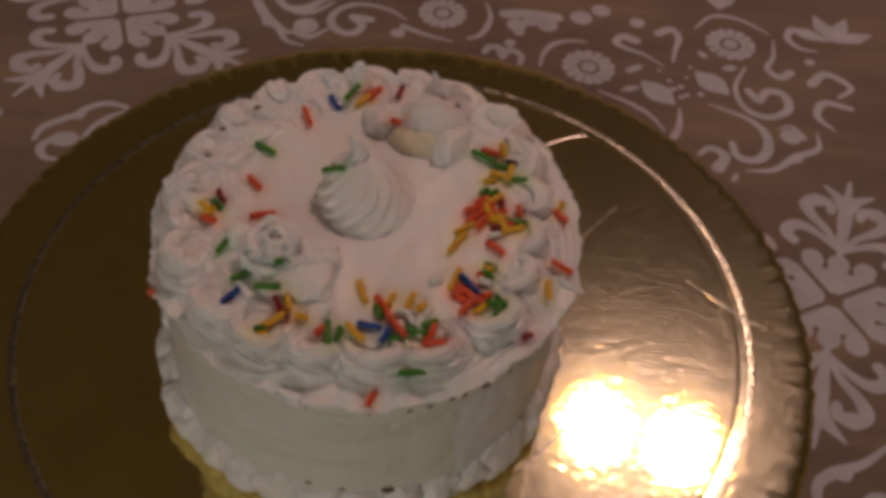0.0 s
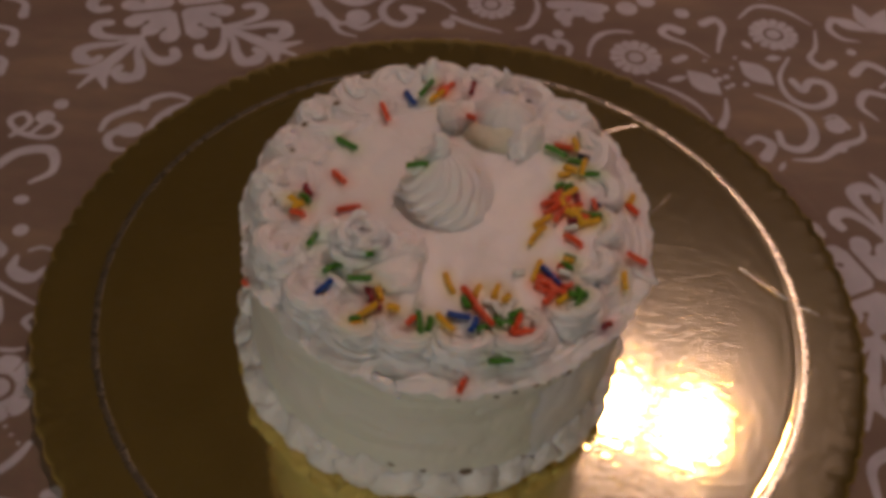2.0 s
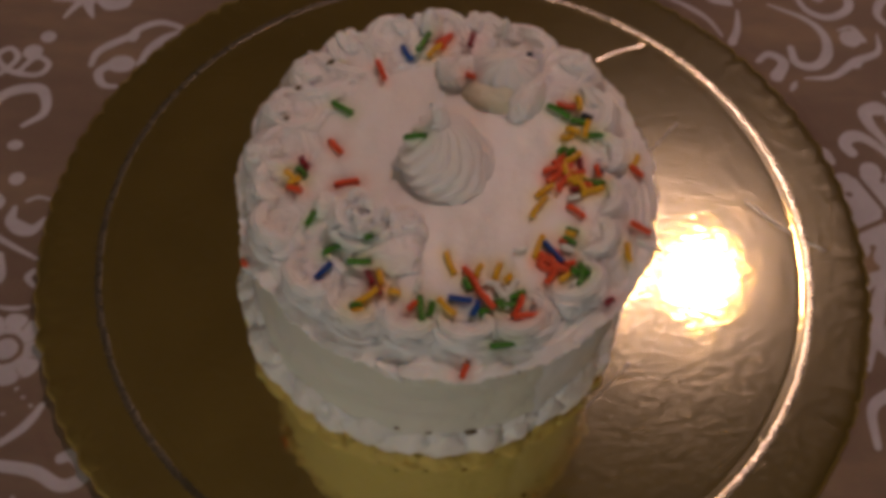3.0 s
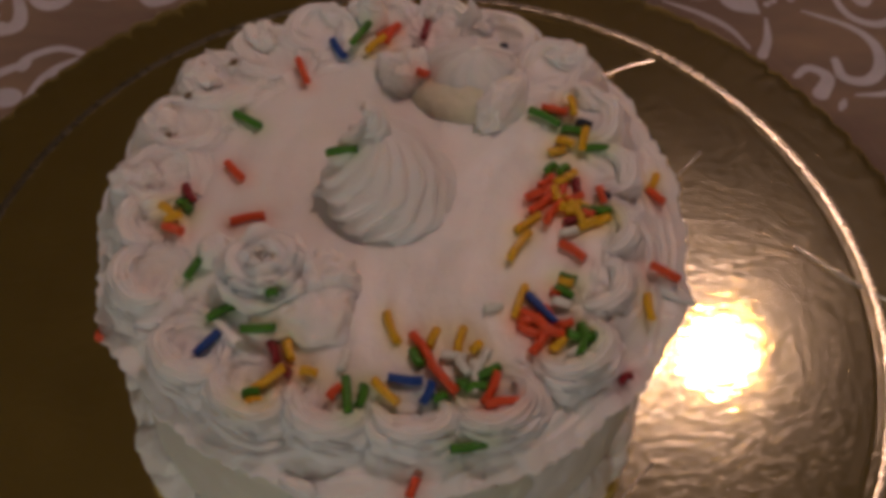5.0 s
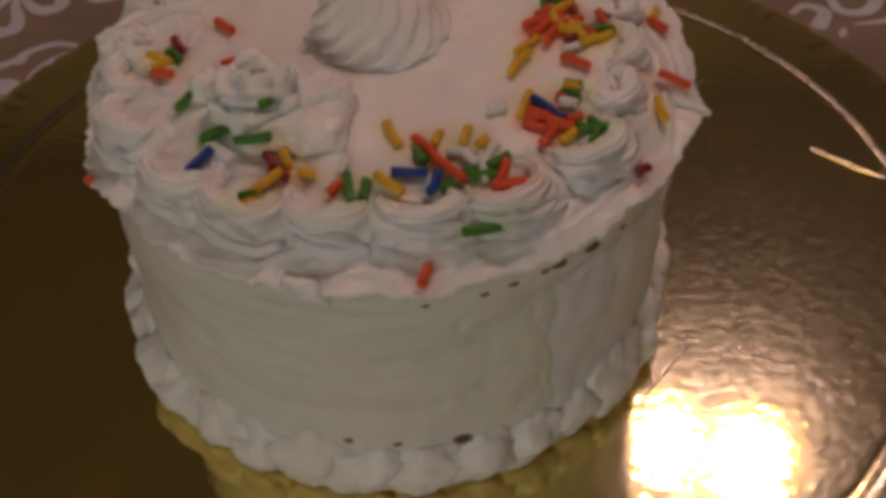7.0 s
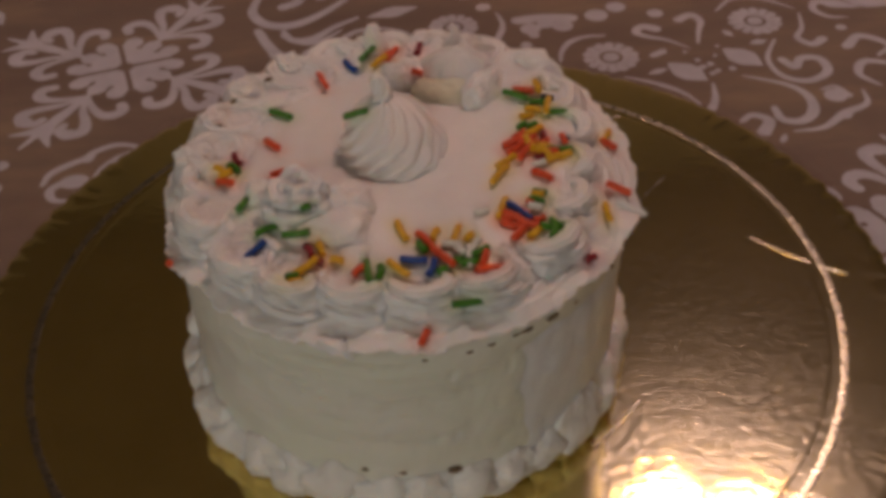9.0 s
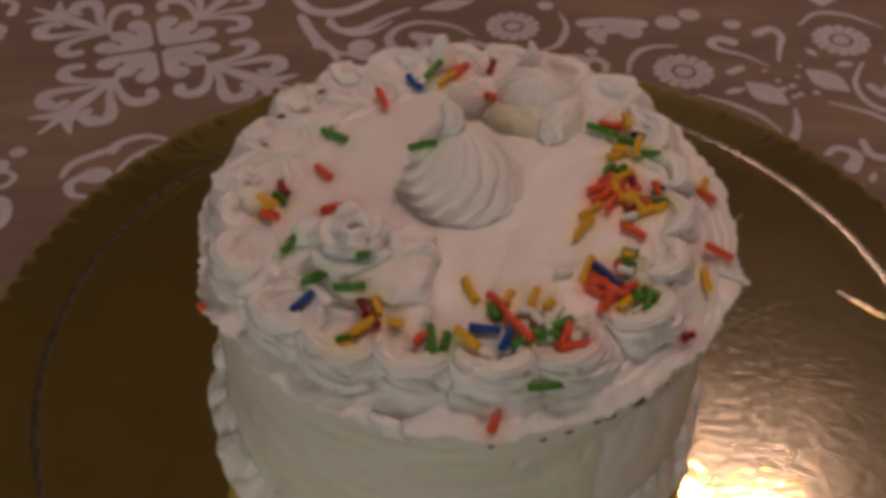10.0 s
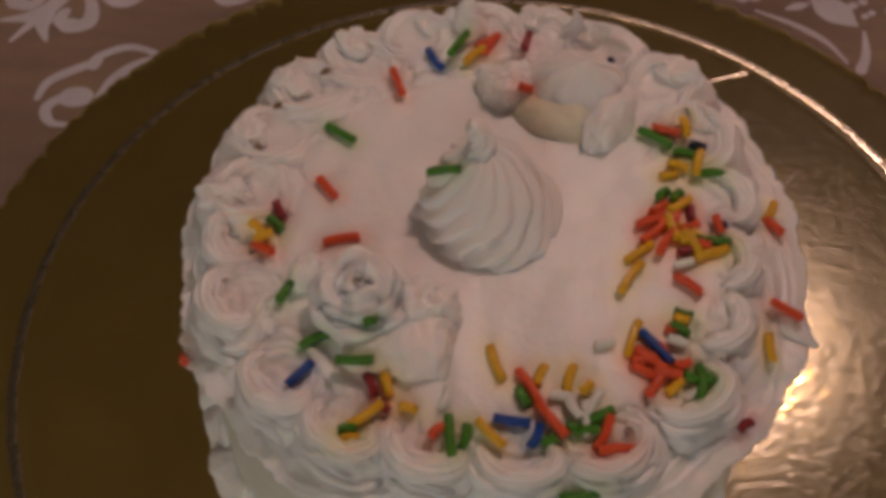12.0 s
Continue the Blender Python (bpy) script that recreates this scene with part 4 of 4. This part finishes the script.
def sprinkle(c, x, y, turn, length, lift=0.0, at=None):
    x, y, length = x / 1000, y / 1000, min(length, 9.0) / 1000
    dx, dy = math.cos(radians(turn)) * length * 0.42, math.sin(radians(turn)) * length * 0.42
    za, zm, zb = at or (height(x - dx, y - dy), height(x, y), height(x + dx, y + dy))
    rise = max(-0.8, min(0.8, (zb - za) / (0.84 * length)))
    z = zm if at else max(height(x + dx * q, y + dy * q) - rise * 0.42 * length * q for q in (-1.15, -0.8, -0.5, -0.25, 0, 0.25, 0.5, 0.8, 1.15))
    if not at:
        z = max(z, height_over(x, y) - 0.0004)
    z += 0.0006 + lift
    true = length * math.sqrt(1 + rise * rise)
    ob = new("sprinkle", random.choice(RODS[c]))
    m = Matrix.Translation((x, y, z)) @ Matrix.Rotation(radians(turn), 4, "Z") @ Matrix.Rotation(-math.atan(rise), 4, "Y")
    ob.matrix_basis = m @ Matrix.Diagonal((true, 1, 1, 1))
    LAID.append((np.array((x - dx, y - dy, z)), np.array((x + dx, y + dy, z)), DYE[c]))
    tagged(ob, SUGAR[c][1] + " sugar sprinkle rod on the cream", "sprinkle", "sprinkles on the cake")


SPRINKLES_LEFT = [
    ("r", -39.4, -33.7, 10, 7.6), ("r", -55.4, -36.1, -31, 5.4), ("y", -57.0, -31.8, -42, 4.3), ("g", -53.6, -29.8, -41, 4.0),
    ("d", -52.8, -26.5, -61, 4.3), ("g", -49.8, -47.1, 65, 5.0), ("g", -43.0, -57.8, 35, 6.3), ("b", -45.2, -65.1, 44, 6.4),
    ("g", -34.7, -63.7, -2, 7.2), ("d", -31.7, -67.7, -70, 5.1), ("y", -28.5, -67.6, -75, 4.4), ("y", -32.3, -73.8, 33, 7.6),
    ("d", -29.0, -72.6, -35, 2.6), ("y", -24.4, -72.8, -7, 3.5), ("g", -35.5, -76.8, 11, 3.4), ("y", -35.0, -78.9, 6, 3.9),
    ("r", -18.9, -77.3, 40, 3.6), ("g", -16.6, -78.4, -85, 8.4), ("g", -14.0, -78.0, -105, 5.0), ("y", -9.1, -77.5, -47, 7.1),
    ("g", -32.0, -57.5, 19, 2.5),
]
SPRINKLES_FRONT = [
    ("y", -7.8, -62.2, -72, 7.8), ("r", -1.8, -67.7, -62, 8.7), ("r", 2.2, -74.6, -53, 8.3), ("y", 0.6, -64.9, -111, 4.8),
    ("g", -2.9, -69.6, -65, 4.2), ("b", -5.2, -74.8, -7, 7.0), ("b", -1.0, -77.6, -116, 4.6), ("y", 6.1, -65.7, -106, 6.0),
    ("y", 9.1, -67.8, -136, 2.8), ("w", 8.3, -73.8, -91, 6.8), ("w", 4.6, -69.7, -10, 5.2), ("g", 6.0, -75.7, -12, 2.6),
    ("g", 11.5, -73.2, 24, 5.0), ("r", 11.6, -76.7, -116, 7.1), ("r", 13.6, -80.6, 5, 6.9), ("g", 1.7, -78.7, 19, 2.9),
    # the crimson rod stands in for a faint smear of red dye
    ("w", 13.2, -58.1, 12, 3.9), ("r", -4.1, -94.2, 67, 4.2), ("d", 40.1, -71.6, 35, 3.1),
]
SPRINKLES_RIGHT = [
    ("y", 19.0, -56.4, -110, 8.4), ("b", 23.2, -58.4, -53, 9.7), ("r", 22.0, -61.9, -40, 8.4), ("r", 20.4, -63.4, -26, 5.5),
    ("r", 22.2, -66.3, 55, 6.3), ("r", 27.8, -62.2, 18, 3.3), ("g", 29.6, -50.3, -22, 3.8), ("g", 28.3, -54.4, -33, 4.4),
    ("y", 28.9, -51.9, -20, 3.3), ("r", 26.6, -54.0, -15, 2.3), ("g", 29.6, -64.5, -13, 3.6), ("g", 30.9, -66.9, 73, 5.3),
    ("w", 29.8, -68.2, 30, 4.4), ("r", 31.2, -43.7, -43, 6.8), ("y", 19.9, -42.2, 56, 11.2), ("y", 22.2, -35.4, 37, 7.2),
    ("r", 51.8, -46.5, -21, 6.9), ("y", 47.3, -55.0, -87, 6.1), ("y", 53.0, -20.1, -120, 6.4), ("r", 53.3, -24.1, -38, 5.0),
]
SPRINKLES_CLUSTER = [
    ("r", 27.2, -24.1, 38, 4.3), ("r", 29.9, -24.8, 36, 8.8), ("y", 31.5, -23.8, 35, 6.5), ("d", 34.2, -25.8, -88, 4.5),
    ("r", 25.6, -30.3, 40, 6.8), ("r", 28.1, -33.3, 56, 7.2), ("r", 26.2, -30.0, 41, 5.8), ("y", 31.5, -31.3, -80, 5.1),
    ("y", 33.1, -33.5, -68, 7.0), ("d", 31.8, -34.9, 19, 3.3), ("y", 35.3, -36.4, 26, 4.4), ("r", 35.7, -33.8, -19, 2.9),
    ("y", 38.7, -35.2, 20, 4.0), ("g", 37.7, -32.5, -5, 6.9), ("r", 39.4, -28.7, -79, 4.7), ("n", 40.1, -28.9, -80, 1.8),
    ("g", 28.6, -20.7, 44, 3.2), ("g", 31.4, -21.5, 44, 3.2), ("r", 31.1, -2.7, -11, 6.4), ("g", 28.5, -5.0, -36, 8.6),
    ("y", 35.2, -2.0, -82, 4.8), ("n", 37.8, -6.7, -21, 3.9), ("y", 32.7, -12.8, -26, 4.7), ("y", 37.0, -12.7, -106, 5.8),
    ("g", 40.3, -14.5, 7, 6.2),
]
SPRINKLES_BACK = [
    ("g", -41.7, -3.6, -36, 8.1), ("r", -43.4, -19.8, -53, 6.6), ("r", -29.4, 11.6, -71, 8.1), ("b", -20.9, 19.9, -61, 6.9),
    ("g", -15.3, 23.3, 62, 8.9), ("y", -11.5, 20.8, 45, 6.6), ("r", -8.8, 26.1, 35, 5.6), ("r", -7.5, 25.0, 62, 7.0),
    ("d", 1.0, 25.1, 76, 6.0), ("r", -0.1, 7.0, -15, 3.3),
]
SPRINKLES_PILE = [
    ("r", 28.5, -27.5, 50, 7.2), ("r", 25.0, -28.0, 15, 6.0), ("y", 29.5, -29.5, -75, 6.5), ("r", 30.5, -27.0, 70, 5.5), ("y", 34.5, -31.0, -40, 5.5), ("r", 33.0, -29.5, 25, 4.5),
    ("r", 24.5, -60.0, -70, 5.5), ("r", 20.5, -61.0, 10, 5.0), ("r", 24.8, -64.0, -15, 5.5), ("y", 26.0, -66.5, 40, 4.0), ("g", 32.0, -64.0, -60, 4.5), ("w", 27.5, -57.0, -20, 4.0),
    ("w", 10.5, -70.5, 60, 5.5), ("g", 8.8, -76.5, 10, 4.5), ("w", 6.5, -72.0, -60, 4.5), ("y", 30.5, -15.0, 10, 4.0), ("g", 34.5, -9.0, -15, 5.0), ("y", -55.5, -33.5, 20, 4.0),
    ("w", -17.5, -70.0, 75, 4.5), ("w", 31.0, -38.5, 15, 4.0),
]
for group in (SPRINKLES_PILE, SPRINKLES_LEFT, SPRINKLES_FRONT, SPRINKLES_RIGHT, SPRINKLES_CLUSTER, SPRINKLES_BACK):
    for q, row in enumerate(group):
        sprinkle(*row, lift=0.0004 * (q % 3))


sprinkle("n", 20.3, 19.0, 62, 2.4, at=(0.0870, 0.0873, 0.0876))
sprinkle("r", -70.2, -56.8, -75, 3.2, at=(0.0758, 0.0768, 0.0778))
sprinkle("g", 7.2, -87.7, 11, 8.1, at=(0.0836, 0.0834, 0.0831))
sprinkle("g", -18.3, -24.0, -6, 7.0, at=(0.0970, 0.0978, 0.0986))


def bleed():
    """Sugar dye that has run into the cream round each sprinkle."""
    for ob in CREAMED:
        me = ob.data
        p = np.empty(len(me.vertices) * 3)
        me.vertices.foreach_get("co", p)
        p = p.reshape(-1, 3)
        tint = np.ones((len(p), 4))
        lo, hi = p.min(0) - 0.004, p.max(0) + 0.004
        for a, b, dye in LAID:
            m = (a + b) / 2
            if (m < lo).any() or (m > hi).any():
                continue
            ab = b - a
            t = np.clip((p - a) @ ab / (ab @ ab + 1e-12), 0, 1)
            d = np.linalg.norm(p - a - t[:, None] * ab, axis=1)
            w = 0.64 * np.exp(-((d / 0.0031) ** 2))[:, None]
            tint[:, :3] *= 1 - w + w * np.array(dye)
        me.attributes.new("dye", "FLOAT_COLOR", "POINT").data.foreach_set("color", tint.ravel().astype(np.float32))


bleed()
